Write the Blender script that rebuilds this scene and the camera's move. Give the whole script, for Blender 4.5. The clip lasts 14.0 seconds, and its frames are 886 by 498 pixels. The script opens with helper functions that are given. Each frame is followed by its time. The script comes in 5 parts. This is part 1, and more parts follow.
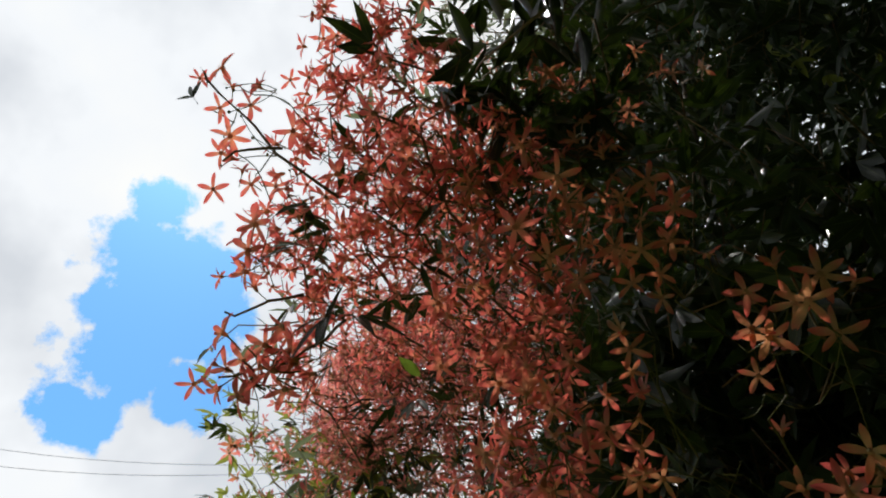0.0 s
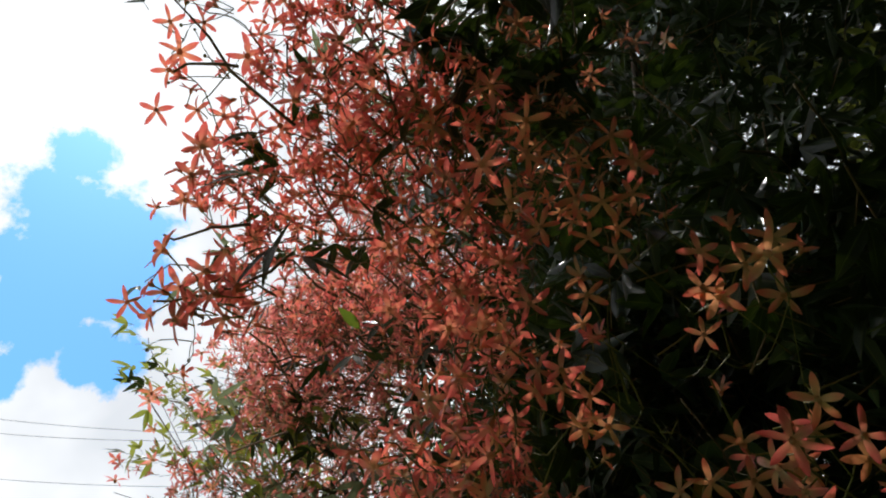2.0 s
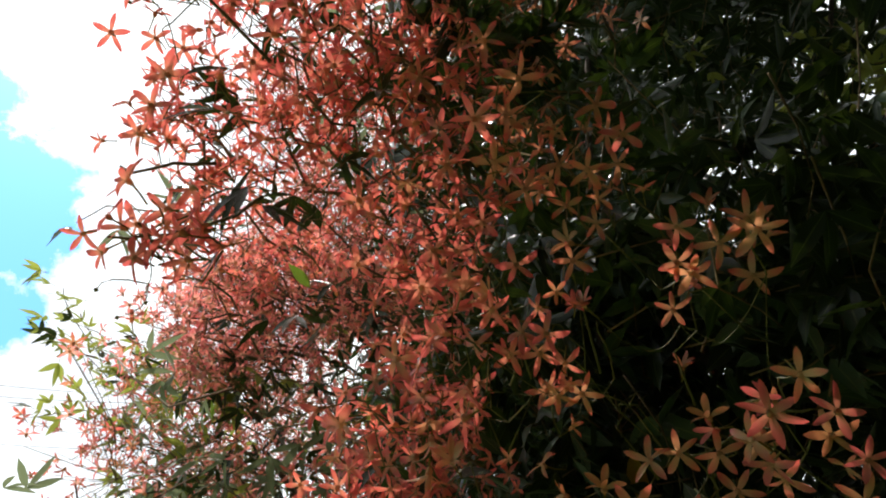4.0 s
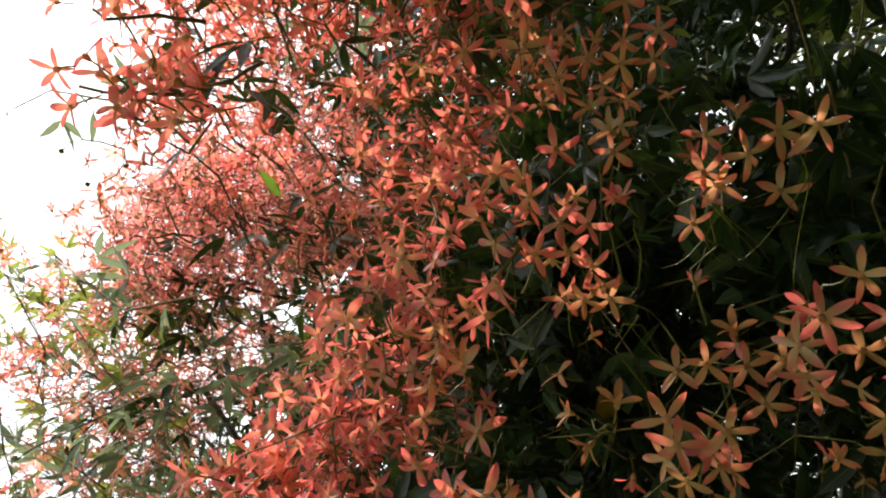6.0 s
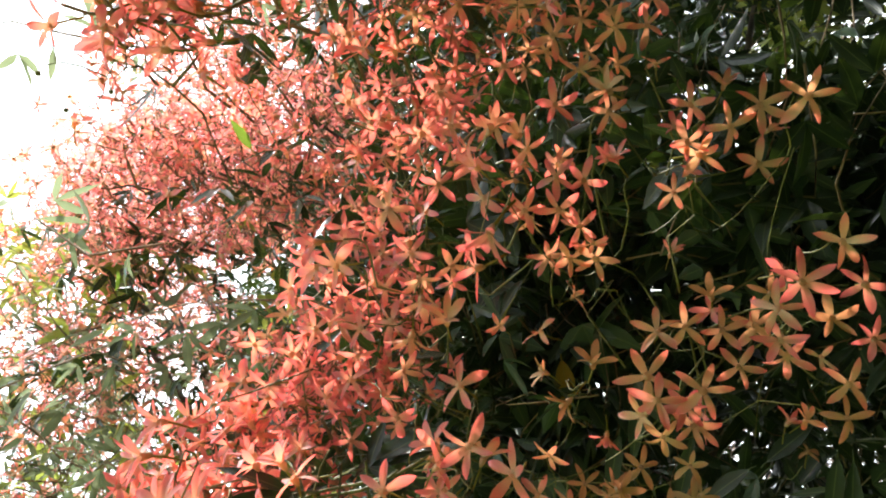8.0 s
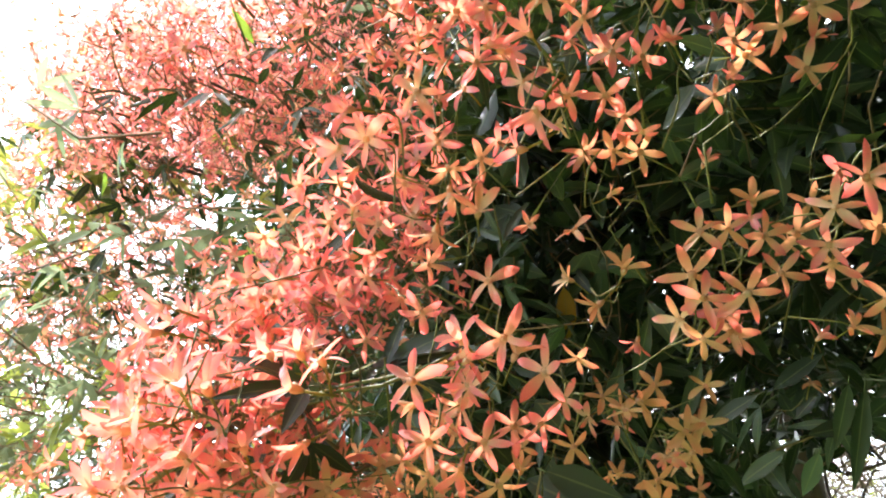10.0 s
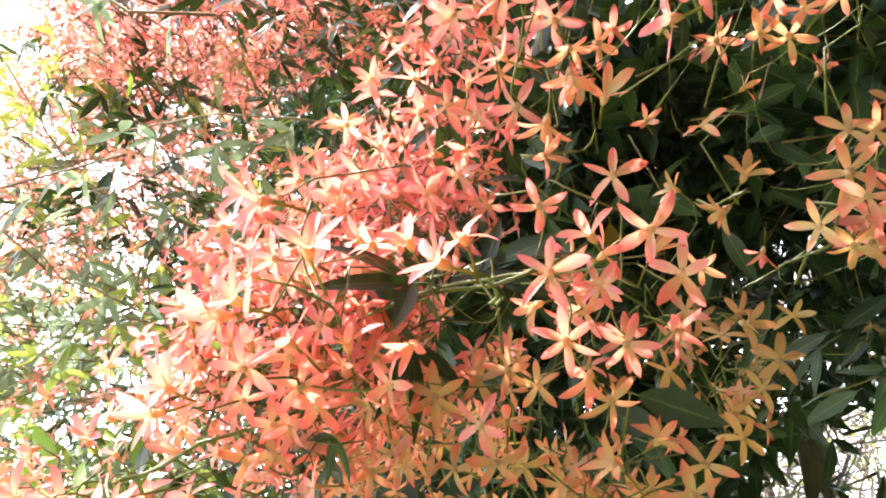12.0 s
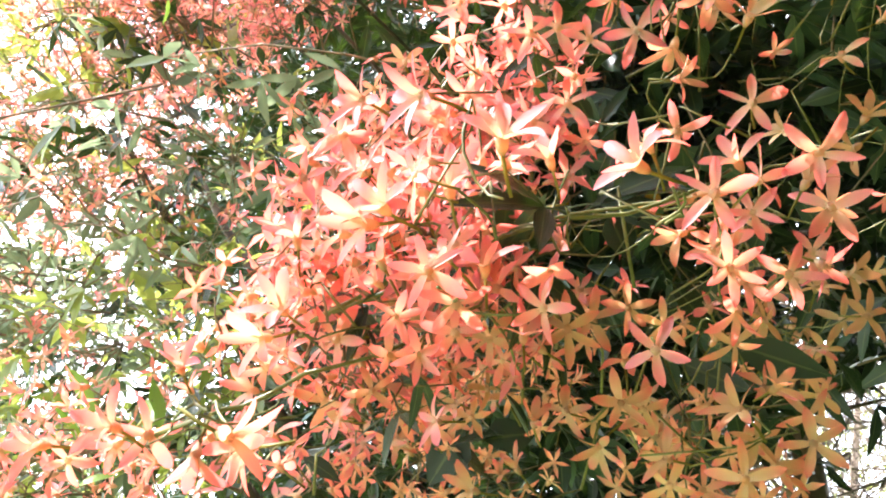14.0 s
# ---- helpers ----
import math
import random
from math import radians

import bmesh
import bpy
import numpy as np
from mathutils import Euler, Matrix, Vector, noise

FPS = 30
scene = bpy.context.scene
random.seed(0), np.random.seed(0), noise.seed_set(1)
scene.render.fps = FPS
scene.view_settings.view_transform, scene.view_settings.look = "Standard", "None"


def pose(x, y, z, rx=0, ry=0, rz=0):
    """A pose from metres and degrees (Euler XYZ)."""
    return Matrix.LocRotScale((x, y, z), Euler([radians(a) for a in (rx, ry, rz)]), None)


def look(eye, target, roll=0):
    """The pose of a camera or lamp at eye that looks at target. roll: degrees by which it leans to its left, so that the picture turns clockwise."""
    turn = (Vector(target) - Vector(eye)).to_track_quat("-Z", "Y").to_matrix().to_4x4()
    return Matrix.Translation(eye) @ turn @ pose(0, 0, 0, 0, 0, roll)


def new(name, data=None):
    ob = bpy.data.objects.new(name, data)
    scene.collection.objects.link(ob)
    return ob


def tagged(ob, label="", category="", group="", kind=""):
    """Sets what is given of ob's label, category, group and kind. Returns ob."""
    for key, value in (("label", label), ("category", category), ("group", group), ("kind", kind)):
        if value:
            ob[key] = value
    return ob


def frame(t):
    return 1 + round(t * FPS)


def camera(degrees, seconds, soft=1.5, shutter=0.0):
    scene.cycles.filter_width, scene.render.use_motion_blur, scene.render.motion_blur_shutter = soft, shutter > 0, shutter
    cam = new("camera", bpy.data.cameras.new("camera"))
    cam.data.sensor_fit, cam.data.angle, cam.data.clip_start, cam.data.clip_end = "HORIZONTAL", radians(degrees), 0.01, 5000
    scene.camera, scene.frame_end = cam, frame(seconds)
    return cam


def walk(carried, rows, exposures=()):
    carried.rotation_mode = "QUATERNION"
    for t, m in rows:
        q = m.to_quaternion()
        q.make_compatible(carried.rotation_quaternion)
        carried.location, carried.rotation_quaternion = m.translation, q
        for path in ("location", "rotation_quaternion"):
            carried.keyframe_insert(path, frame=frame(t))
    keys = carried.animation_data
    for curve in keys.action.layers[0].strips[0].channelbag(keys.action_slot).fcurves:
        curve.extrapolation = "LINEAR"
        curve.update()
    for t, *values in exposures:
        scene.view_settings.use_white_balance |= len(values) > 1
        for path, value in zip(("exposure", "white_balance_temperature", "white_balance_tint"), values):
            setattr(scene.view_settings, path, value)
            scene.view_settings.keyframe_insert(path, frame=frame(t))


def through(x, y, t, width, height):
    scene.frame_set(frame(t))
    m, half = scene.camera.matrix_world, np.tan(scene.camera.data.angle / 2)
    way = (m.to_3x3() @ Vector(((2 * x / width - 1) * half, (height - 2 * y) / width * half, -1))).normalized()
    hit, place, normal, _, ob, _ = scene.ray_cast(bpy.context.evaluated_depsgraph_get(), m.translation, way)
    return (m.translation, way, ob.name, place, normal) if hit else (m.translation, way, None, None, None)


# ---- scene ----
cam = camera(65.5, 14.0, soft=2.0)
PATH = [
    (0, (0.034, 0.041, 1.597), (-0.053, 1.534, 2.924), 3.2),
    (0.5, (0.029, 0.046, 1.593), (-0.029, 1.547, 2.913), 3.2),
    (1, (0.027, 0.052, 1.591), (0.042, 1.565, 2.899), 2.6),
    (1.5, (0.024, 0.059, 1.589), (0.097, 1.579, 2.887), 2.6),
    (2, (0.021, 0.065, 1.587), (0.136, 1.587, 2.879), 2.6),
    (2.5, (0.012, 0.07, 1.583), (0.179, 1.593, 2.867), 2.5),
    (2.7, (0.01, 0.072, 1.584), (0.202, 1.59, 2.872), 2.4),
    (4.8, (-0.019, 0.107, 1.587), (0.422, 1.648, 2.784), 0.9),
    (5, (-0.023, 0.115, 1.586), (0.443, 1.656, 2.772), 0.8),
    (5.5, (-0.03, 0.13, 1.583), (0.484, 1.669, 2.752), 0.4),
    (6, (-0.032, 0.142, 1.58), (0.53, 1.674, 2.736), 0.2),
    (6.5, (-0.037, 0.149, 1.577), (0.562, 1.678, 2.718), 0.3),
    (7, (-0.041, 0.147, 1.576), (0.591, 1.664, 2.715), -0.1),
    (7.2, (-0.041, 0.148, 1.575), (0.608, 1.66, 2.711), -0.1),
    (9.3, (-0.055, 0.184, 1.565), (0.737, 1.716, 2.578), 0.6),
    (9.5, (-0.054, 0.189, 1.563), (0.742, 1.728, 2.563), 0.9),
    (10, (-0.052, 0.197, 1.56), (0.764, 1.733, 2.547), 1.0),
    (10.5, (-0.054, 0.207, 1.557), (0.769, 1.757, 2.516), 1.0),
    (11, (-0.057, 0.222, 1.554), (0.783, 1.777, 2.489), 1.2),
    (11.5, (-0.067, 0.242, 1.551), (0.801, 1.796, 2.461), 1.7),
    (12, (-0.078, 0.259, 1.549), (0.827, 1.802, 2.444), 2.0),
    (12.5, (-0.088, 0.277, 1.547), (0.845, 1.812, 2.428), 2.4),
    (13, (-0.096, 0.289, 1.544), (0.859, 1.816, 2.413), 2.6),
    (13.5, (-0.104, 0.3, 1.541), (0.877, 1.818, 2.397), 2.6),
    (14, (-0.11, 0.31, 1.538), (0.89, 1.822, 2.382), 2.7),
]

# ---- world, sun, exposure ----
EXPOSURES = [(0.0, -0.47, 6700, 10), (1.5, -0.36, 6700, 10), (2.7, -0.06, 6700, 10), (4.8, 0.55, 6750, 9), (5.5, 0.82, 6750, 9), (7.2, 1.6, 6600, 10), (9.5, 2.52, 6250, 11), (11.0, 2.99, 6150, 13), (12.5, 3.06, 6150, 13), (14.0, 3.04, 6150, 13)]

SUN_AZ, SUN_EL = radians(-34), radians(58)
SUN_DIR = Vector((math.sin(SUN_AZ) * math.cos(SUN_EL), math.cos(SUN_AZ) * math.cos(SUN_EL), math.sin(SUN_EL)))

walk(cam, [(t, look(eye, target, roll)) for t, eye, target, roll in PATH], EXPOSURES)


def node(tree, kind, **values):
    n = tree.nodes.new(kind)
    for key, value in values.items():
        n.inputs[key].default_value = value
    return n


def maths(tree, op, a, b=None, clamp=False):
    n = tree.nodes.new("ShaderNodeMath")
    n.operation, n.use_clamp = op, clamp
    for i, v in enumerate((a, b)):
        if v is None:
            continue
        if isinstance(v, (int, float)):
            n.inputs[i].default_value = v
        else:
            tree.links.new(v, n.inputs[i])
    return n.outputs[0]


def ramp(tree, fac, stops):
    n = tree.nodes.new("ShaderNodeValToRGB")
    el = n.color_ramp.elements
    while len(el) < len(stops):
        el.new(0.5)
    for e, (pos, col) in zip(el, stops):
        e.position, e.color = pos, (*col, 1)
    tree.links.new(fac, n.inputs[0])
    return n.outputs[0]


def mix_rgb(tree, fac, a, b, mode="MIX"):
    n = tree.nodes.new("ShaderNodeMix")
    n.data_type, n.blend_type = "RGBA", mode
    for socket, v in ((n.inputs[0], fac), (n.inputs[6], a), (n.inputs[7], b)):
        if isinstance(v, (int, float)):
            socket.default_value = v
        elif isinstance(v, tuple):
            socket.default_value = (*v, 1)
        else:
            tree.links.new(v, socket)
    return n.outputs[2]


def build_world():
    w = bpy.data.worlds.new("sky")
    scene.world = w
    w.use_nodes = True
    tr = w.node_tree
    tr.nodes.clear()
    out = node(tr, "ShaderNodeOutputWorld")
    sky = node(tr, "ShaderNodeTexSky")
    sky.sky_type, sky.sun_disc = "NISHITA", False
    sky.sun_elevation, sky.sun_rotation = SUN_EL, SUN_AZ
    sky.ozone_density = 2.5
    blue = node(tr, "ShaderNodeBackground", Strength=0.205)
    tint = mix_rgb(tr, 1.0, sky.outputs[0], (0.37, 0.78, 1.04), "MULTIPLY")
    tr.links.new(tint, blue.inputs[0])
    co = node(tr, "ShaderNodeTexCoord")
    sep = node(tr, "ShaderNodeSeparateXYZ")
    tr.links.new(co.outputs["Generated"], sep.inputs[0])
    # billowing edges: coarse and fine noise on the sky's own directions
    big = node(tr, "ShaderNodeTexNoise", Scale=2.6, Detail=8.0, Roughness=0.55)
    tr.links.new(co.outputs["Generated"], big.inputs["Vector"])
    fine = node(tr, "ShaderNodeTexNoise", Scale=13.0, Detail=9.0, Roughness=0.62)
    tr.links.new(co.outputs["Generated"], fine.inputs["Vector"])
    wob = maths(tr, "ADD", maths(tr, "MULTIPLY", maths(tr, "SUBTRACT", big.outputs[0], 0.5), 0.5),
                maths(tr, "MULTIPLY", maths(tr, "SUBTRACT", fine.outputs[0], 0.5), 0.9))

    def gap(direction, radius, squash):
        d = Vector(direction).normalized()
        off = node(tr, "ShaderNodeVectorMath")
        off.operation = "SUBTRACT"
        tr.links.new(co.outputs["Generated"], off.inputs[0])
        off.inputs[1].default_value = d
        sc = node(tr, "ShaderNodeVectorMath")
        sc.operation = "MULTIPLY"
        tr.links.new(off.outputs[0], sc.inputs[0])
        sc.inputs[1].default_value = (1 / radius, 1 / radius, 1 / (radius * squash))
        ln = node(tr, "ShaderNodeVectorMath")
        ln.operation = "LENGTH"
        tr.links.new(sc.outputs[0], ln.inputs[0])
        return maths(tr, "SUBTRACT", ln.outputs["Value"], 1.0)

    cover = maths(tr, "ADD", maths(tr, "MULTIPLY", wob, 0.8), 0.42)
    for direction, radius, squash in SKY_GAPS:
        cover = maths(tr, "MINIMUM", cover, maths(tr, "ADD", gap(direction, radius, squash), maths(tr, "MULTIPLY", wob, 3.2)))
    mask = node(tr, "ShaderNodeMapRange")
    mask.inputs["From Min"].default_value, mask.inputs["From Max"].default_value = -0.10, 0.22
    tr.links.new(cover, mask.inputs[0])
    # cloud tone: white heads, greyer bases
    soft = node(tr, "ShaderNodeTexNoise", Scale=3.4, Detail=5.0, Roughness=0.5)
    tr.links.new(co.outputs["Generated"], soft.inputs["Vector"])
    tone = ramp(tr, soft.outputs[0], [(0.40, (0.66, 0.71, 0.78)), (0.56, (0.89, 0.94, 1.0)), (0.7, (0.95, 0.98, 1.0))])
    cloud = node(tr, "ShaderNodeBackground", Strength=1.4)
    tr.links.new(tone, cloud.inputs[0])
    mix = node(tr, "ShaderNodeMixShader")
    tr.links.new(mask.outputs[0], mix.inputs[0])
    tr.links.new(blue.outputs[0], mix.inputs[1])
    tr.links.new(cloud.outputs[0], mix.inputs[2])
    tr.links.new(mix.outputs[0], out.inputs[0])


SKY_GAPS = [((-0.419, 0.642, 0.642), 0.038, 1), ((-0.431, 0.689, 0.582), 0.064, 1), ((-0.386, 0.750, 0.537), 0.078, 0.9), ((-0.449, 0.760, 0.470), 0.070, 0.8), ((-0.490, 0.775, 0.399), 0.051, 0.7), ((-0.379, 0.805, 0.456), 0.053, 0.8), ((-0.453, 0.726, 0.518), 0.049, 0.9)]
build_world()

sun = bpy.data.lights.new("sun", "SUN")
sun.energy, sun.angle, sun.color = 3.0, radians(0.6), (1.0, 0.97, 0.94)
new("sun", sun).matrix_world = look(SUN_DIR * 30, (0, 0, 0))

# ---- materials ----


def base_material(name):
    m = bpy.data.materials.new(name)
    m.use_nodes = True
    tr = m.node_tree
    tr.nodes.clear()
    return m, tr, node(tr, "ShaderNodeOutputMaterial")


def petal_material(name, heart, flank, tip, per_object=True, spread=0.36, thin=0.62, glow=(1.0, 0.50, 0.40)):
    """Sepal tissue: pale at the heart, deepening to the tip; lets light through."""
    m, tr, out = base_material(name)
    at = node(tr, "ShaderNodeAttribute")
    at.attribute_name = "reach"
    stops = [(0.0, (0.30, 0.34, 0.08)), (0.13, (0.52, 0.50, 0.22)), (0.24, (0.76, 0.68, 0.44)), (spread, heart), (spread + 0.26, flank), (1.0, tip)]
    shift = node(tr, "ShaderNodeMapRange")
    shift.inputs["From Min"].default_value, shift.inputs["From Max"].default_value = -0.3, 1.0
    tr.links.new(at.outputs["Fac"], shift.inputs[0])
    col = ramp(tr, shift.outputs[0], stops)
    if per_object:
        rnd = node(tr, "ShaderNodeObjectInfo").outputs["Random"]
    else:
        tone = node(tr, "ShaderNodeAttribute")
        tone.attribute_name = "tone"
        rnd = tone.outputs["Fac"]
    vary = node(tr, "ShaderNodeHueSaturation")
    tr.links.new(maths(tr, "ADD", maths(tr, "MULTIPLY", rnd, 0.022), 0.489), vary.inputs["Hue"])
    tr.links.new(maths(tr, "ADD", maths(tr, "MULTIPLY", rnd, 0.35), 0.78), vary.inputs["Value"])
    tr.links.new(col, vary.inputs["Color"])
    co = node(tr, "ShaderNodeTexCoord")
    grain = node(tr, "ShaderNodeTexNoise", Scale=420.0, Detail=3.0)
    tr.links.new(co.outputs["Object"], grain.inputs["Vector"])
    blotch = mix_rgb(tr, maths(tr, "MULTIPLY", maths(tr, "SUBTRACT", grain.outputs[0], 0.45, True), 0.3), vary.outputs[0], (0.70, 0.42, 0.24))
    p = node(tr, "ShaderNodeBsdfPrincipled", Roughness=0.55)
    p.inputs["Specular IOR Level"].default_value = 0.3
    tr.links.new(blotch, p.inputs["Base Color"])
    bump = node(tr, "ShaderNodeBump", Strength=0.25, Distance=0.0006)
    tr.links.new(grain.outputs[0], bump.inputs["Height"])
    tr.links.new(bump.outputs[0], p.inputs["Normal"])
    t = node(tr, "ShaderNodeBsdfTranslucent")
    tr.links.new(mix_rgb(tr, 1.0, blotch, glow, "MULTIPLY"), t.inputs[0])
    mx = node(tr, "ShaderNodeMixShader")
    mx.inputs[0].default_value = thin
    tr.links.new(p.outputs[0], mx.inputs[1])
    tr.links.new(t.outputs[0], mx.inputs[2])
    tr.links.new(mx.outputs[0], out.inputs[0])
    return m


def leaf_material(name, dark, light, per_object=True, through=(0.16, 0.26, 0.03), thin=0.06, sheen=0.27):
    """Glossy leathery leaf: darker blade, paler midrib, light passing through."""
    m, tr, out = base_material(name)
    at = node(tr, "ShaderNodeAttribute")
    at.attribute_name = "reach"
    if per_object:
        rnd = node(tr, "ShaderNodeObjectInfo").outputs["Random"]
    else:
        tone = node(tr, "ShaderNodeAttribute")
        tone.attribute_name = "tone"
        rnd = tone.outputs["Fac"]
    blade = ramp(tr, rnd, [(0.0, dark), (0.75, light), (0.95, tuple(2.2 * c for c in light))])
    co = node(tr, "ShaderNodeTexCoord")
    grain = node(tr, "ShaderNodeTexNoise", Scale=160.0, Detail=4.0)
    tr.links.new(co.outputs["Object"], grain.inputs["Vector"])
    col = mix_rgb(tr, maths(tr, "MULTIPLY", grain.outputs[0], 0.35), blade, (0.05, 0.065, 0.04))
    col = mix_rgb(tr, maths(tr, "MULTIPLY", maths(tr, "SUBTRACT", 0.12, at.outputs["Fac"], True), 4.0, True), col, (0.16, 0.20, 0.07))
    p = node(tr, "ShaderNodeBsdfPrincipled", Roughness=0.28)
    p.inputs["Specular IOR Level"].default_value = sheen
    tr.links.new(col, p.inputs["Base Color"])
    bump = node(tr, "ShaderNodeBump", Strength=0.3, Distance=0.001)
    tr.links.new(grain.outputs[0], bump.inputs["Height"])
    tr.links.new(bump.outputs[0], p.inputs["Normal"])
    t = node(tr, "ShaderNodeBsdfTranslucent", Color=(*through, 1))
    mx = node(tr, "ShaderNodeMixShader")
    mx.inputs[0].default_value = thin
    tr.links.new(p.outputs[0], mx.inputs[1])
    tr.links.new(t.outputs[0], mx.inputs[2])
    tr.links.new(mx.outputs[0], out.inputs[0])
    return m


def rough_material(name, a, b, scale, rough=0.85, bump_height=0.01, stretch=(1, 1, 1)):
    m, tr, out = base_material(name)
    co = node(tr, "ShaderNodeTexCoord")
    mp = node(tr, "ShaderNodeMapping")
    mp.inputs["Scale"].default_value = stretch
    tr.links.new(co.outputs["Object"], mp.inputs[0])
    n1 = node(tr, "ShaderNodeTexNoise", Scale=scale, Detail=6.0, Roughness=0.65)
    n2 = node(tr, "ShaderNodeTexNoise", Scale=scale * 0.13, Detail=3.0)
    for n in (n1, n2):
        tr.links.new(mp.outputs[0], n.inputs["Vector"])
    f = maths(tr, "ADD", maths(tr, "MULTIPLY", n1.outputs[0], 0.65), maths(tr, "MULTIPLY", n2.outputs[0], 0.35))
    col = ramp(tr, f, [(0.36, a), (0.64, b)])
    p = node(tr, "ShaderNodeBsdfPrincipled", Roughness=rough)
    tr.links.new(col, p.inputs["Base Color"])
    bump = node(tr, "ShaderNodeBump", Strength=0.7, Distance=bump_height)
    tr.links.new(n1.outputs[0], bump.inputs["Height"])
    tr.links.new(bump.outputs[0], p.inputs["Normal"])
    tr.links.new(p.outputs[0], out.inputs[0])
    return m


CORAL = ((0.87, 0.57, 0.42), (0.89, 0.39, 0.355), (0.91, 0.28, 0.30))
PEACH = ((0.80, 0.63, 0.37), (0.87, 0.47, 0.32), (0.89, 0.32, 0.28))
# coral of the far blossom, with backlight and glare lightened into the colour
GLARE_CORAL = ((0.88, 0.62, 0.46), (0.91, 0.42, 0.37), (0.92, 0.29, 0.30))
CREAM = ((0.66, 0.58, 0.27), (0.72, 0.55, 0.28), (0.73, 0.46, 0.26))
PETALS = {"coral": petal_material("coral_sepal", *CORAL, spread=0.44), "peach": petal_material("peach_sepal", *PEACH, spread=0.54), "cream": petal_material("cream_sepal", *CREAM)}
PETAL_MASS = {"coral": petal_material("coral_sepal_mass", *CORAL, per_object=False), "peach": petal_material("peach_sepal_mass", *PEACH, per_object=False, spread=0.50),
              "glare_coral": petal_material("glare_sepal_mass", *GLARE_CORAL, per_object=False, spread=0.40, thin=0.72, glow=(1.0, 0.68, 0.66))}
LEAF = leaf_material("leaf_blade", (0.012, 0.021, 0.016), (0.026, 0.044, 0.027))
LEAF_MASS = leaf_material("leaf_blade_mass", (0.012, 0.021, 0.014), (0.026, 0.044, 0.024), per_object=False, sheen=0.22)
YELLOW_LEAF = leaf_material("yellow_leaf", (0.34, 0.20, 0.02), (0.42, 0.27, 0.03), through=(0.5, 0.3, 0.02), thin=0.3)
YOUNG_LEAF = leaf_material("young_leaf", (0.07, 0.12, 0.03), (0.12, 0.19, 0.05), through=(0.28, 0.42, 0.05), thin=0.4)
FRESH_MASS = leaf_material("fresh_leaf_mass", (0.07, 0.11, 0.03), (0.17, 0.20, 0.05), per_object=False, through=(0.44, 0.49, 0.09), thin=0.46)
# leaves of the open face, lightened to imitate sky glare and sheen
LIT_LEAF_MASS = leaf_material("lit_leaf_blade_mass", (0.05, 0.075, 0.045), (0.13, 0.165, 0.105), per_object=False, through=(0.30, 0.36, 0.19), thin=0.38)
GREEN_STEM = rough_material("green_stem", (0.085, 0.09, 0.018), (0.18, 0.175, 0.042), 260, 0.6, 0.0004)
TWIG = rough_material("twig", (0.12, 0.085, 0.045), (0.24, 0.165, 0.08), 200, 0.8, 0.0004)
BARK = rough_material("bark", (0.035, 0.025, 0.018), (0.13, 0.10, 0.07), 60, 0.9, 0.004, (1, 1, 0.25))
DRY_TWIG = rough_material("dry_twig", (0.08, 0.055, 0.04), (0.27, 0.20, 0.145), 90, 0.9, 0.002)
PALE_BARK = rough_material("pale_bark", (0.13, 0.09, 0.065), (0.36, 0.27, 0.205), 26, 0.9, 0.012, (1, 1, 0.2))
GRASS = rough_material("lawn_soil", (0.06, 0.09, 0.02), (0.16, 0.20, 0.05), 3.0, 0.95, 0.03)
CABLE = rough_material("cable", (0.03, 0.03, 0.035), (0.06, 0.06, 0.065), 8, 0.6, 0.001)

# ---- mesh building ----


class Soup:
    """Gathers triangles and quads with two point values: reach (heart to tip) and tone (one per piece)."""

    def __init__(self):
        self.v, self.f, self.reach, self.tone, self.n = [], [], [], [], 0

    def add(self, verts, faces, reach, tone=0.5):
        verts = np.asarray(verts, float)
        self.v.append(verts)
        if isinstance(faces, np.ndarray):
            self.f.append(faces + self.n)
        else:
            self.f.extend(tuple(i + self.n for i in face) for face in faces)
        self.reach.append(np.broadcast_to(np.asarray(reach, float), (len(verts),)))
        self.tone.append(np.full(len(verts), tone))
        self.n += len(verts)

    def tube(self, points, r0, r1, sides=4, reach=-0.3, tone=0.5):
        pts = [Vector(p) for p in points]
        verts, faces = [], []
        for i, p in enumerate(pts):
            d = (pts[min(i + 1, len(pts) - 1)] - pts[max(i - 1, 0)]).normalized()
            a = d.orthogonal().normalized()
            b = d.cross(a)
            r = r0 + (r1 - r0) * i / (len(pts) - 1)
            verts += [p + (a * math.cos(k * math.tau / sides) + b * math.sin(k * math.tau / sides)) * r for k in range(sides)]
        for i in range(len(pts) - 1):
            for k in range(sides):
                j = (k + 1) % sides
                faces.append((i * sides + k, i * sides + j, (i + 1) * sides + j, (i + 1) * sides + k))
        faces.append(tuple(range(sides))[::-1])
        faces.append(tuple(range((len(pts) - 1) * sides, len(pts) * sides)))
        self.add([tuple(v) for v in verts], faces, reach, tone)

    def mesh(self, name, material):
        me = bpy.data.meshes.new(name)
        faces = []
        for face in self.f:
            if isinstance(face, np.ndarray):
                faces.extend(face.tolist())
            else:
                faces.append(face)
        me.from_pydata(np.concatenate(self.v).tolist(), [], faces)
        for key, values in (("reach", self.reach), ("tone", self.tone)):
            me.attributes.new(key, "FLOAT", "POINT").data.foreach_set("value", np.concatenate(values))
        me.polygons.foreach_set("use_smooth", [True] * len(me.polygons))
        me.materials.append(material)
        me.update()
        return me


def part(name, me, parent, label="", kind=""):
    ob = new(name, me)
    ob.parent = parent
    return tagged(ob, label, kind=kind)


def turn_to(direction, spin=0.0):
    """Rotation that takes +Z to a direction, spun about it."""
    return Vector(direction).to_track_quat("Z", "Y").to_matrix() @ Matrix.Rotation(spin, 3, "Z")


